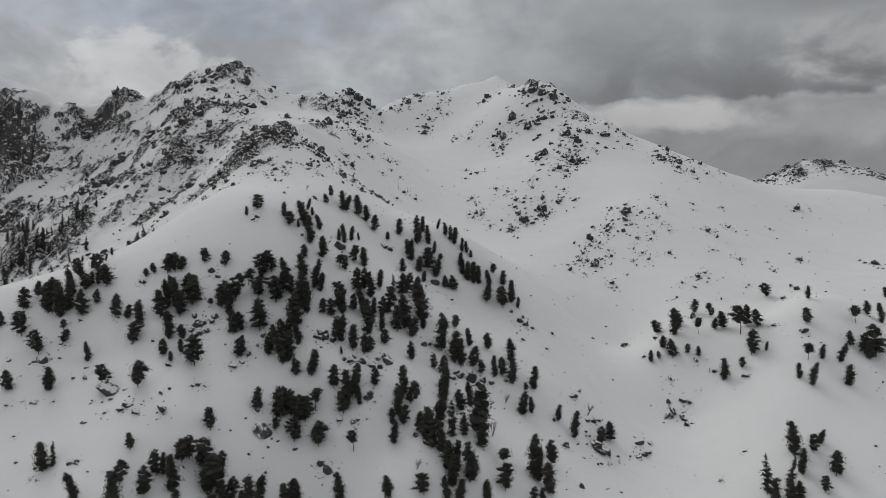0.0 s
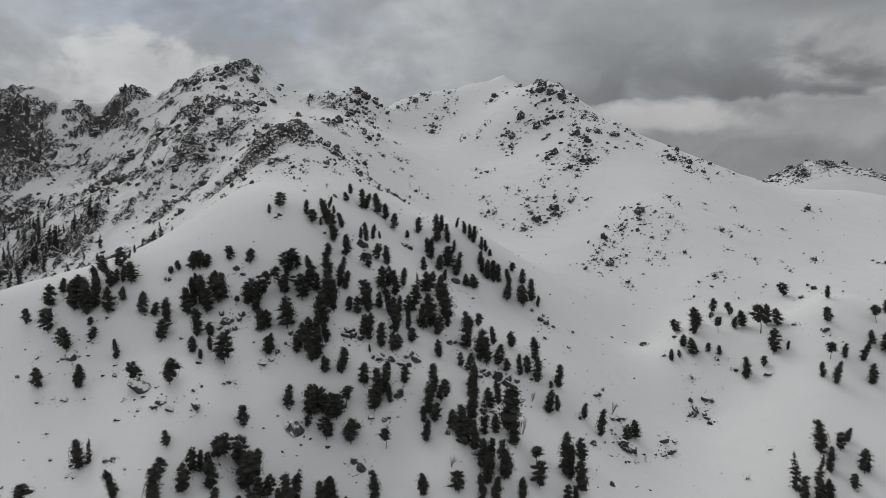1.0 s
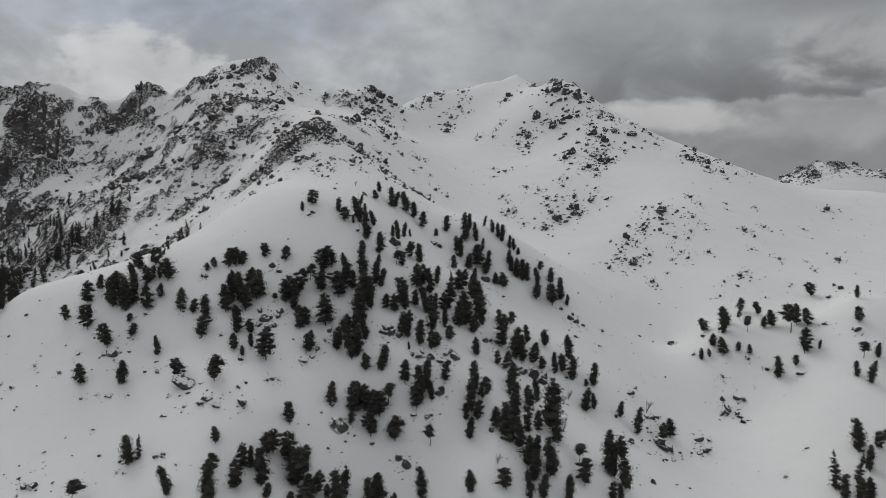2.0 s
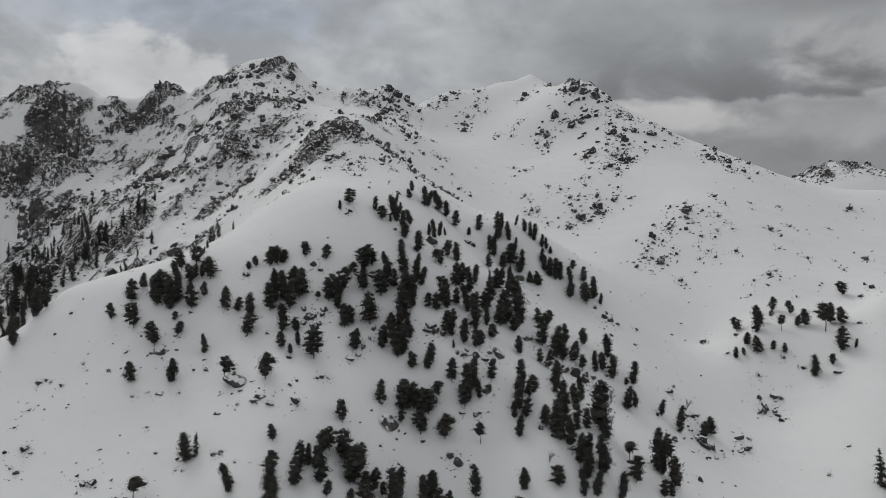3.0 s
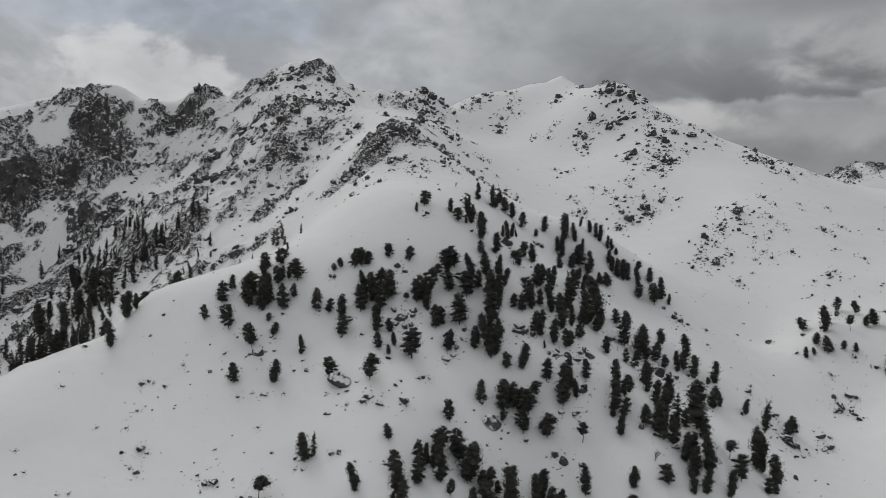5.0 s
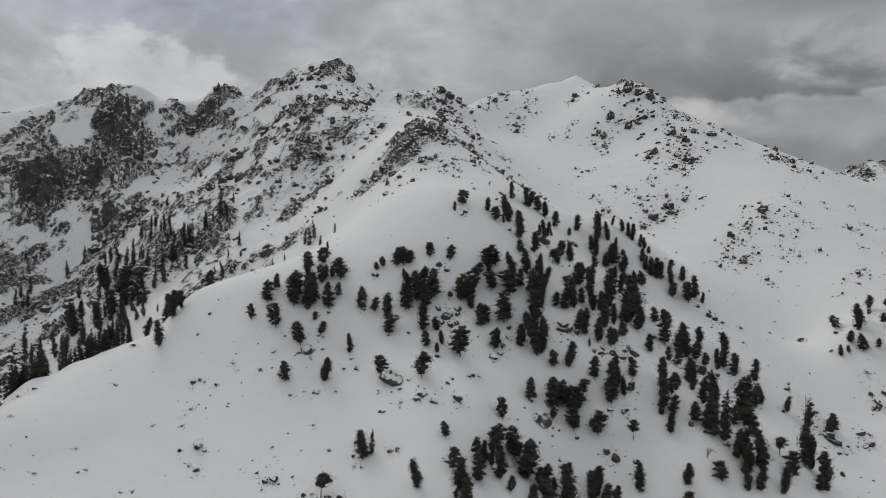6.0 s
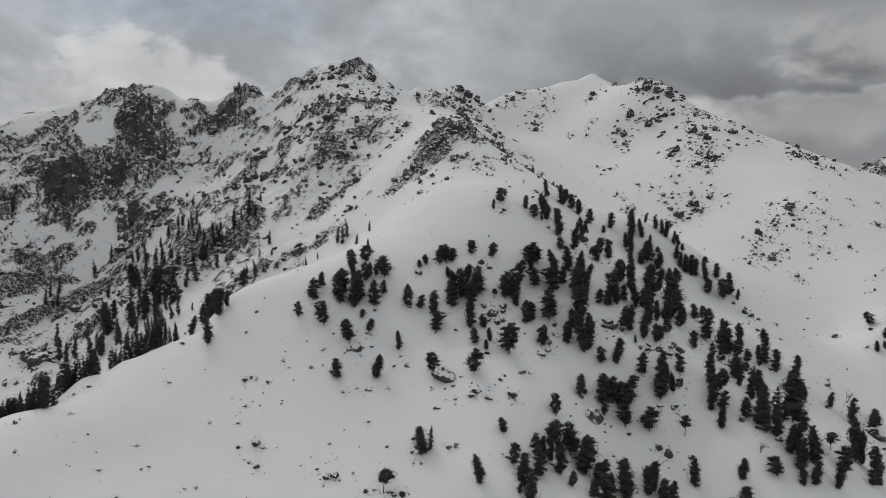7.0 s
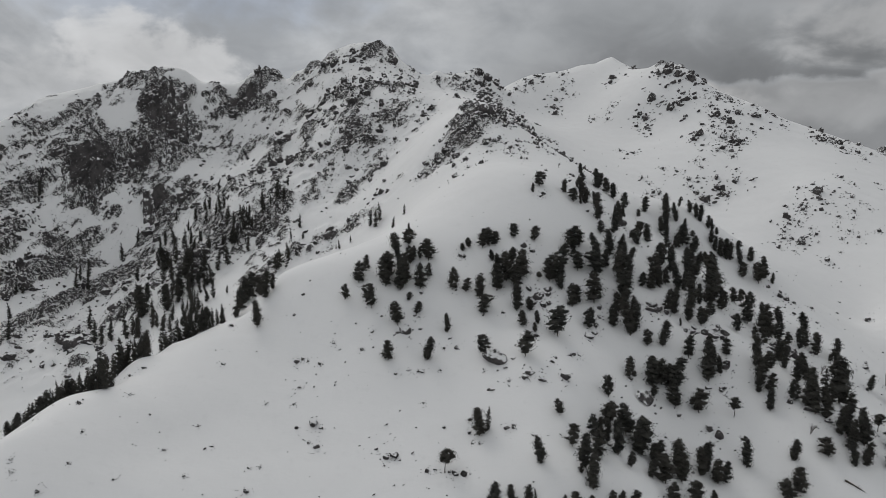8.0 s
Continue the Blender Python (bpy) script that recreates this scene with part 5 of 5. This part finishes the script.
BOULDERS_2 = [
    (-187.2, 297.9, 2.4), (-177.1, 239.5, 3.2), (-175.8, 297.0, 1.9), (-175.6, 276.9, 1.8), (-174.0, 239.7, 4.4), (-172.5, 297.6, 6.3),
    (-170.0, 278.7, 1.1), (-166.5, 304.8, 1.2), (-166.2, 278.0, 2.1), (-165.8, 316.9, 2.1), (-165.1, 278.1, 3.2), (-163.8, 262.5, 1.3),
    (-162.2, 232.1, 1.9), (-159.2, 232.5, 1.4), (-156.9, 277.8, 1.3), (-155.2, 289.9, 1.9), (-154.2, 230.6, 1.7), (-152.3, 229.5, 2.9),
    (-150.0, 289.1, 2.8), (-149.3, 319.1, 1.8), (-149.3, 229.0, 2.9), (-146.9, 338.6, 2.2), (-146.5, 337.6, 2.7), (-146.4, 246.1, 1.9),
    (-145.9, 251.2, 2.3), (-145.5, 241.6, 1.4), (-145.0, 337.3, 3.3), (-142.8, 240.7, 1.4), (-132.7, 243.9, 2.9), (-134.4, 276.6, 11.0),
    (-130.3, 243.7, 2.4), (-129.8, 264.0, 1.7), (-128.4, 306.0, 2.0),
]
lay(BOULDERS_2, "rocks on the snow slopes")
BOULDERS_3 = [
    (-123.8, 238.7, 1.5), (-123.5, 263.7, 3.8), (-121.6, 265.3, 4.3), (-116.9, 261.8, 3.6), (-115.4, 290.3, 2.8), (-114.1, 343.6, 4.5),
    (-111.4, 315.0, 5.6), (-111.3, 272.2, 2.2), (-110.4, 341.4, 3.6), (-109.3, 275.5, 1.3), (-107.7, 263.5, 5.5), (-106.6, 312.7, 3.0),
    (-105.7, 321.0, 4.7), (-102.2, 281.0, 1.8), (-101.4, 373.2, 2.4), (-99.8, 375.3, 3.3), (-98.0, 283.6, 1.6), (-95.7, 239.5, 1.9),
    (-93.4, 246.8, 1.6), (-90.7, 298.0, 4.8), (-87.6, 301.0, 2.9), (-76.2, 282.3, 2.3), (-75.0, 265.0, 1.3), (-72.2, 275.0, 9.0),
    (-67.7, 261.5, 1.7), (-58.7, 272.3, 2.6), (-57.4, 316.9, 4.6), (-56.4, 378.2, 8.0), (-54.5, 319.7, 4.1), (-50.1, 316.3, 4.6),
    (-47.7, 267.9, 3.9), (-44.6, 265.4, 5.2), (-42.4, 283.6, 3.7),
]
lay(BOULDERS_3, "rocks on the snow slopes")
BOULDERS_4 = [
    (-41.1, 306.5, 3.0), (-37.0, 283.1, 2.8), (-35.6, 306.7, 5.0), (-35.5, 280.9, 1.4), (-34.8, 413.4, 4.7), (-32.1, 291.8, 4.3),
    (-31.7, 305.3, 4.0), (-31.5, 413.8, 4.0), (-28.0, 305.6, 3.0), (-25.1, 310.1, 5.0), (-20.9, 414.9, 3.4), (-11.1, 275.8, 2.7),
    (-5.8, 269.7, 4.4), (-4.6, 403.0, 5.9), (-0.4, 265.5, 3.9), (2.0, 404.9, 6.6), (4.2, 322.3, 4.7), (5.1, 395.0, 2.9),
    (8.3, 327.6, 5.3), (12.9, 328.7, 6.4), (15.6, 278.3, 4.5), (17.2, 327.2, 5.8), (23.5, 333.2, 3.8), (30.7, 337.9, 2.7),
    (39.6, 269.7, 2.6), (39.7, 403.3, 3.3), (44.0, 397.4, 5.1), (44.1, 380.7, 2.8), (50.8, 394.3, 2.6), (52.2, 324.5, 2.1),
    (55.1, 309.8, 3.5), (55.8, 309.4, 2.5), (57.1, 380.0, 2.8),
]
lay(BOULDERS_4, "rocks on the snow slopes")
BOULDERS_5 = [
    (57.6, 283.8, 3.2), (62.4, 396.0, 2.6), (66.9, 348.9, 3.7), (70.1, 355.0, 2.3), (72.9, 318.4, 8.2), (73.8, 337.7, 3.8),
    (77.1, 340.1, 3.3), (92.0, 323.0, 3.7), (94.9, 331.4, 5.4), (98.4, 326.5, 2.4), (100.3, 333.1, 2.7), (109.3, 416.9, 5.4),
    (114.1, 392.1, 3.2), (116.2, 353.0, 5.1), (122.1, 301.5, 2.4), (122.2, 349.2, 4.0), (122.6, 345.5, 3.4), (122.8, 372.3, 3.9),
    (124.4, 405.5, 3.3), (125.0, 359.6, 5.8), (127.7, 357.2, 3.5), (137.3, 312.4, 2.0), (137.7, 375.9, 4.3), (144.2, 366.5, 4.2),
    (148.5, 413.2, 5.0), (148.5, 440.8, 2.9), (154.9, 353.2, 4.0), (155.3, 451.8, 2.9), (179.4, 375.4, 3.6), (188.6, 360.7, 5.8),
    (215.4, 423.2, 4.5), (215.5, 430.3, 3.5), (298.8, 480.7, 7.0),
]
lay(BOULDERS_5, "rocks on the snow slopes")
OUTCROPS_1 = [
    (-274.0, 730.7, 13.2), (-265.0, 696.6, 8.0), (-264.7, 643.9, 10.6), (-261.9, 732.5, 13.2), (-258.6, 604.8, 8.9), (-255.4, 714.5, 11.7),
    (-253.3, 564.6, 7.4), (-251.9, 592.5, 6.8), (-247.6, 697.2, 6.9), (-246.2, 576.1, 6.6), (-244.9, 723.1, 9.5), (-240.3, 608.0, 11.0),
    (-234.6, 588.7, 13.5), (-233.7, 715.6, 9.4), (-233.6, 597.0, 11.8), (-230.7, 614.8, 7.1), (-229.9, 677.0, 10.0), (-228.3, 625.3, 8.2),
    (-225.7, 722.7, 7.1), (-225.0, 644.0, 11.6), (-225.0, 608.2, 10.0), (-218.6, 625.0, 5.1), (-215.9, 594.5, 14.6), (-215.5, 660.9, 7.6),
    (-213.9, 719.8, 8.3), (-211.2, 566.7, 5.6), (-210.0, 592.3, 7.8), (-207.0, 624.3, 12.3), (-205.3, 600.6, 14.8), (-205.2, 737.2, 10.9),
    (-202.9, 567.7, 7.5), (-198.2, 647.1, 14.9), (-196.5, 514.4, 5.9),
]
raise_crags(OUTCROPS_1, "crags on the upper slopes")
OUTCROPS_2 = [
    (-194.3, 719.1, 9.4), (-192.7, 583.5, 6.7), (-188.8, 602.2, 8.9), (-183.0, 746.8, 9.8), (-181.3, 640.6, 14.7), (-176.3, 741.4, 4.9),
    (-169.1, 470.1, 7.7), (-167.2, 592.4, 8.8), (-163.7, 467.9, 7.7), (-162.5, 605.7, 9.9), (-157.2, 475.1, 11.0), (-155.5, 492.7, 4.9),
    (-152.8, 482.7, 8.7), (-150.5, 505.1, 5.8), (-148.4, 488.1, 3.6), (-147.7, 467.1, 7.7), (-147.0, 450.5, 5.9), (-146.5, 429.3, 7.1),
    (-143.7, 471.1, 10.1), (-142.8, 795.5, 4.5), (-141.8, 811.6, 9.2), (-139.8, 630.8, 10.2), (-139.2, 450.8, 5.9), (-138.1, 434.7, 3.6),
    (-137.8, 485.4, 13.6), (-131.9, 491.9, 10.5), (-130.4, 489.8, 5.6), (-130.0, 434.0, 6.4), (-129.4, 779.5, 7.6), (-127.9, 505.8, 10.0),
    (-127.6, 481.9, 7.8), (-127.5, 500.5, 8.9), (-127.1, 479.0, 9.5),
]
raise_crags(OUTCROPS_2, "crags on the upper slopes")
OUTCROPS_3 = [
    (-125.4, 464.3, 10.7), (-125.1, 451.8, 3.7), (-123.7, 466.7, 9.8), (-122.3, 451.6, 3.3), (-121.2, 571.8, 6.5), (-119.2, 499.6, 4.0),
    (-118.8, 466.0, 7.7), (-116.5, 776.6, 10.1), (-115.9, 468.9, 6.1), (-115.6, 492.6, 4.8), (-115.5, 491.6, 5.7), (-114.6, 320.3, 5.2),
    (-113.2, 312.5, 5.1), (-112.6, 447.7, 2.9), (-112.1, 512.8, 6.6), (-111.3, 756.5, 13.6), (-110.1, 489.3, 7.2), (-109.5, 316.8, 3.1),
    (-109.3, 769.1, 14.9), (-109.3, 456.8, 4.4), (-109.0, 311.6, 4.0), (-108.7, 446.6, 2.9), (-107.2, 816.2, 11.9), (-106.2, 318.5, 3.6),
    (-105.1, 799.4, 11.7), (-104.7, 437.0, 2.8), (-104.5, 460.1, 3.0), (-104.0, 685.0, 5.0), (-103.5, 496.8, 3.6), (-103.3, 468.3, 3.8),
    (-101.6, 559.4, 5.0), (-101.3, 450.6, 2.9), (-101.1, 436.9, 1.8),
]
raise_crags(OUTCROPS_3, "crags on the upper slopes")
OUTCROPS_4 = [
    (-100.5, 282.7, 2.3), (-98.7, 815.1, 15.8), (-96.6, 671.8, 3.3), (-96.4, 507.7, 9.0), (-95.7, 697.1, 6.8), (-93.1, 410.3, 2.0),
    (-90.8, 520.2, 8.4), (-90.1, 500.0, 7.3), (-90.0, 473.6, 5.4), (-88.1, 820.2, 12.0), (-87.3, 771.2, 5.6), (-86.4, 797.5, 3.9),
    (-85.9, 305.8, 3.5), (-85.6, 670.0, 8.7), (-84.7, 572.1, 3.2), (-83.9, 503.3, 6.5), (-83.7, 463.8, 1.9), (-83.5, 310.9, 2.5),
    (-82.5, 749.8, 4.9), (-82.2, 315.6, 3.6), (-82.0, 592.5, 4.3), (-79.9, 463.3, 1.9), (-79.7, 665.0, 7.5), (-76.3, 416.4, 3.4),
    (-76.2, 584.5, 7.6), (-74.3, 619.3, 3.0), (-73.2, 689.7, 5.0), (-70.0, 800.2, 3.2), (-69.5, 486.9, 6.3), (-67.5, 520.1, 4.2),
    (-65.5, 645.3, 4.2), (-63.8, 488.3, 7.9), (-61.8, 837.6, 6.1),
]
raise_crags(OUTCROPS_4, "crags on the upper slopes")
OUTCROPS_5 = [
    (-57.2, 320.1, 4.1), (-56.9, 699.9, 3.4), (-55.7, 478.9, 3.9), (-54.2, 317.8, 5.1), (-53.6, 621.5, 3.0), (-52.5, 658.8, 5.3),
    (-50.4, 496.0, 4.0), (-48.4, 861.9, 4.2), (-47.4, 639.7, 3.1), (-45.7, 496.0, 6.4), (-45.0, 664.8, 3.2), (-43.8, 307.9, 2.5),
    (-42.7, 494.0, 3.2), (-41.7, 851.7, 8.3), (-41.1, 853.5, 8.3), (-39.5, 309.5, 3.0), (-38.8, 633.9, 2.6), (-38.2, 584.3, 2.8),
    (-35.4, 284.0, 2.3), (-33.6, 604.1, 4.9), (-31.9, 865.9, 6.3), (-31.0, 293.1, 4.7), (-29.8, 866.1, 7.0), (-29.4, 310.6, 3.5),
    (-27.1, 313.3, 3.6), (-23.7, 599.9, 3.4), (-21.8, 799.5, 7.8), (-20.3, 814.4, 9.2), (-15.9, 825.1, 6.7), (-9.4, 338.2, 4.4),
    (-6.7, 340.0, 2.8), (-6.1, 839.6, 6.8), (-0.7, 869.7, 7.0),
]
raise_crags(OUTCROPS_5, "crags on the upper slopes")
OUTCROPS_6 = [
    (4.6, 827.0, 4.0), (6.5, 328.6, 5.3), (8.2, 850.3, 4.1), (8.3, 297.5, 3.4), (12.5, 299.3, 3.9), (12.6, 333.5, 4.9),
    (14.7, 763.4, 4.9), (14.7, 332.4, 4.3), (19.3, 332.5, 4.8), (19.5, 560.0, 2.3), (21.2, 658.5, 3.2), (21.9, 587.9, 2.9),
    (22.4, 678.6, 3.3), (25.0, 584.0, 3.8), (25.3, 615.4, 4.5), (27.8, 753.0, 3.7), (28.1, 589.7, 4.8), (28.8, 603.7, 2.9),
    (31.9, 762.9, 3.1), (32.3, 588.1, 4.8), (32.4, 669.4, 5.4), (33.6, 338.9, 3.3), (37.2, 771.1, 4.4), (38.3, 570.3, 3.7),
    (46.1, 401.4, 3.2), (47.1, 396.1, 5.1), (47.5, 823.7, 6.7), (47.5, 626.1, 4.1), (52.1, 728.3, 5.9), (52.9, 835.0, 9.5),
    (55.6, 563.3, 8.2), (57.3, 617.4, 4.0), (59.0, 741.9, 7.2),
]
raise_crags(OUTCROPS_6, "crags on the upper slopes")
OUTCROPS_7 = [
    (60.7, 718.7, 7.6), (61.3, 593.1, 4.8), (62.7, 602.0, 5.8), (62.8, 583.6, 6.6), (63.1, 733.6, 9.5), (64.4, 347.4, 3.9),
    (66.9, 574.3, 12.1), (69.9, 321.8, 3.6), (70.7, 336.5, 3.3), (71.1, 319.0, 8.8), (73.9, 749.0, 12.1), (75.6, 600.3, 2.9),
    (76.0, 320.6, 6.7), (77.4, 627.1, 2.5), (78.4, 615.0, 3.0), (82.2, 577.5, 7.5), (83.0, 583.7, 9.5), (83.7, 625.2, 3.5),
    (84.9, 861.5, 8.4), (84.9, 597.6, 5.8), (87.7, 640.3, 2.6), (88.1, 730.9, 11.8), (88.7, 663.9, 7.5), (89.6, 776.6, 10.1),
    (89.8, 493.8, 5.2), (95.3, 325.0, 3.7), (96.1, 670.9, 9.8), (97.3, 587.6, 8.6), (97.4, 730.7, 10.6), (99.0, 489.5, 2.4),
    (99.1, 504.9, 3.3), (99.4, 775.9, 16.3), (100.1, 633.9, 4.1),
]
raise_crags(OUTCROPS_7, "crags on the upper slopes")
OUTCROPS_8 = [
    (103.0, 512.0, 4.6), (103.9, 602.0, 2.9), (104.2, 503.9, 3.3), (105.2, 636.9, 6.2), (108.0, 765.7, 13.6), (108.6, 620.6, 3.0),
    (108.8, 498.3, 8.1), (109.2, 668.2, 4.3), (109.4, 517.3, 3.4), (110.1, 524.6, 7.2), (111.3, 630.8, 5.1), (113.3, 680.3, 5.5),
    (113.7, 730.3, 5.9), (114.0, 352.5, 2.3), (115.3, 660.2, 8.6), (115.6, 475.6, 5.4), (115.9, 516.4, 3.3), (117.9, 361.3, 3.5),
    (118.4, 355.3, 5.2), (118.9, 757.1, 14.7), (119.9, 650.1, 9.5), (120.5, 507.1, 2.9), (121.7, 697.5, 10.2), (122.2, 351.8, 4.0),
    (123.0, 525.8, 3.8), (123.1, 520.8, 2.1), (123.3, 714.2, 5.8), (124.4, 526.2, 5.1), (124.9, 530.6, 3.4), (126.1, 649.5, 7.4),
    (126.7, 688.2, 5.6), (126.9, 479.2, 1.6), (127.4, 738.9, 4.8),
]
raise_crags(OUTCROPS_8, "crags on the upper slopes")
OUTCROPS_9 = [
    (129.6, 679.9, 9.9), (130.2, 649.1, 4.2), (132.0, 549.8, 3.6), (132.5, 672.4, 4.4), (133.9, 489.9, 2.4), (135.0, 761.9, 8.6),
    (135.7, 725.6, 9.4), (136.7, 500.3, 2.4), (137.7, 528.6, 6.0), (139.4, 535.3, 8.7), (141.4, 494.2, 4.0), (141.5, 509.3, 3.3),
    (141.6, 537.3, 8.7), (143.2, 693.4, 7.9), (143.6, 486.2, 3.5), (144.9, 661.9, 4.3), (145.2, 714.8, 4.6), (147.3, 360.6, 3.5),
    (150.2, 503.9, 2.9), (154.0, 510.1, 3.3), (157.6, 685.5, 11.1), (157.8, 485.2, 3.5), (159.9, 524.5, 3.8), (161.0, 444.1, 2.2),
    (161.8, 516.8, 2.1), (162.7, 703.7, 5.1), (164.8, 509.0, 2.9), (166.6, 453.9, 4.4), (169.2, 555.8, 4.1), (171.7, 428.8, 2.1),
    (172.2, 457.0, 2.6), (172.9, 543.2, 3.5), (176.5, 671.1, 4.3),
]
raise_crags(OUTCROPS_9, "crags on the upper slopes")
OUTCROPS_10 = [
    (177.6, 690.6, 5.6), (187.2, 483.1, 2.3), (192.7, 438.3, 2.1), (192.8, 539.8, 2.2), (193.2, 510.0, 5.8), (196.9, 551.3, 2.7),
    (199.2, 645.9, 8.4), (200.9, 641.5, 9.3), (201.0, 472.0, 3.1), (202.2, 412.9, 4.0), (208.0, 614.4, 3.0), (209.1, 625.4, 5.1),
    (212.1, 667.2, 6.5), (212.2, 519.3, 3.8), (213.5, 648.4, 5.3), (214.9, 637.0, 7.2), (216.8, 455.7, 3.0), (218.4, 469.0, 1.9),
    (219.7, 605.4, 2.9), (220.2, 618.3, 5.0), (221.4, 554.6, 3.1), (233.7, 620.8, 3.0), (235.7, 644.4, 6.3), (243.6, 475.8, 4.6),
    (248.6, 531.5, 2.6), (252.8, 632.3, 4.1), (283.8, 636.4, 4.6), (293.9, 581.9, 6.6),
]
raise_crags(OUTCROPS_10, "crags on the upper slopes")
CLIFFS_1 = [
    (-493, 546, -507, 571, 14.5), (-488, 632, -505, 669, 16.8), (-474, 591, -490, 627, 22.0), (-469, 638, -480, 663, 27.1), (-463, 559, -473, 580, 17.9), (-461, 531, -477, 564, 14.1),
    (-460, 598, -478, 637, 21.2), (-450, 574, -458, 593, 15.3), (-448, 611, -466, 652, 22.7), (-447, 636, -456, 659, 13.5), (-438, 667, -445, 684, 17.7), (-428, 619, -438, 645, 21.9),
    (-414, 624, -426, 658, 24.3), (-413, 666, -423, 697, 34.2), (-405, 633, -417, 670, 21.3), (-400, 600, -406, 616, 22.3), (-396, 677, -407, 713, 21.6), (-339, 726, -343, 745, 23.1),
]
raise_cliffs(CLIFFS_1, "cliffs of the west massif")


# ---- loose rocks and ledges too many to count ----
def scatter_rocks():
    rng = np.random.default_rng(77)
    shapes = [hull_block(rng, (1.0, 0.7, 0.65), 12) for _ in range(24)]
    sown = []
    # broken ledges of the west massif and the rib
    x, y = rng.uniform(-560, -70, 30000), rng.uniform(400, 860, 30000)
    rock = rockiness(x, y)
    vein = fractal(x, y, 24, 91, 3)
    keep = (rng.uniform(0, 1, len(x)) < 0.5 * smooth(0.2, 0.6, rock) * smooth(-0.2, 0.2, vein))
    size = np.exp(rng.normal(0.6, 0.5, len(x)))
    sown += [(a, b, s, 0.35) for a, b, s in zip(x[keep], y[keep], size[keep])]
    # scree below the crags of the bowl and the east slope
    x, y = rng.uniform(-110, 420, 14000), rng.uniform(420, 910, 14000)
    dense = 0.02 + 0.4 * smooth(0.05, 0.5, rockiness(x, y)) + 0.16 * smooth(0.2, 0.6, fractal(x, y, 60, 95, 3))
    keep = rng.uniform(0, 1, len(x)) < dense * 0.75
    size = np.exp(rng.normal(0.0, 0.5, len(x)))
    sown += [(a, b, s, 0.5) for a, b, s in zip(x[keep], y[keep], size[keep])]
    # stones on the spur and along the gully
    x, y = rng.uniform(-310, 240, 5000), rng.uniform(215, 460, 5000)
    dense = 0.07 + 0.5 * smooth(0.15, 0.6, fractal(x, y, 35, 97, 3))
    keep = rng.uniform(0, 1, len(x)) < dense
    size = np.exp(rng.normal(-0.15, 0.5, len(x)))
    sown += [(a, b, s, 0.5) for a, b, s in zip(x[keep], y[keep], size[keep])]
    # pieces fallen round the crags and boulders
    for a, b, w in HEAPS:
        for _ in range(rng.integers(7, 16)):
            d, turn = abs(rng.normal(0, 0.95 * w)) + 0.3 * w, rng.uniform(0, 6.28)
            sown.append((a + d * math.cos(turn), b + d * math.sin(turn), float(np.clip(rng.uniform(0.08, 0.36) * w, 0.5, 3.2)), 0.3))
    # blocks standing close about the crags of the bowl and the east ridge
    for a, b, w in HEAPS:
        if a > -110 and b > 440:
            for _ in range(rng.integers(4, 9)):
                turn, d = rng.uniform(0, 6.28), rng.uniform(0.4, 1.7) * w
                sown.append((a + d * math.cos(turn), b + 1.5 * d * math.sin(turn), rng.uniform(0.25, 0.62) * w, 0.45))
    # far summit
    x, y = rng.uniform(430, 670, 1700), rng.uniform(950, 1035, 1700)
    keep = rng.uniform(0, 1, len(x)) < 0.3 + 0.6 * smooth(-0.1, 0.3, fractal(x, y, 30, 99, 3))
    size = np.exp(rng.normal(1.15, 0.45, len(x)))
    sown += [(a, b, s, 0.35) for a, b, s in zip(x[keep], y[keep], size[keep])]
    # crags along the broken ledges of the massif
    ledges = [crag_shape(rng, 3) for _ in range(16)]
    x, y = rng.uniform(-560, -90, 26000), rng.uniform(400, 800, 26000)
    vein = fractal(0.88 * x + 0.3 * y, 1.6 * y - 0.8 * x, 34, 93, 3)
    keep = rng.uniform(0, 1, len(x)) < 0.16 * smooth(0.22, 0.6, rockiness(x, y)) * smooth(0.0, 0.3, vein)
    crags = np.c_[x[keep], y[keep], np.exp(rng.normal(1.55, 0.4, keep.sum()))]
    sown = np.array(sown)
    z = ground(sown[:, 0], sown[:, 1])
    blocks = []
    for (a, b, s, tilt), h in zip(sown, z):
        v, f = shapes[rng.integers(len(shapes))]
        scale = s * np.array([rng.uniform(0.7, 1.35), rng.uniform(0.6, 1.0), rng.uniform(0.8, 1.5)])
        blocks.append((turned(v, rng.normal(0, 0.2), -rng.normal(tilt, 0.25), rng.normal(0, 0.4), scale, (a, b, h + 0.05 * s)), f))
    for (a, b, s), h in zip(crags, ground(crags[:, 0], crags[:, 1])):
        v, f = ledges[rng.integers(len(ledges))]
        scale = s * np.array([rng.uniform(0.8, 1.4), rng.uniform(0.7, 1.0), rng.uniform(0.9, 1.6)])
        blocks.append((turned(v, rng.normal(0.3, 0.2), -rng.normal(0.4, 0.2), rng.normal(0, 0.3), scale, (a, b, h)), f))
    v, f = join_blocks(blocks)
    return tagged(new("scattered_rocks", mesh_from("scattered_rocks", v, f, BOULDER)), "dark loose rocks and broken ledges in snow", "rocks", kind="stuff")


scatter_rocks()
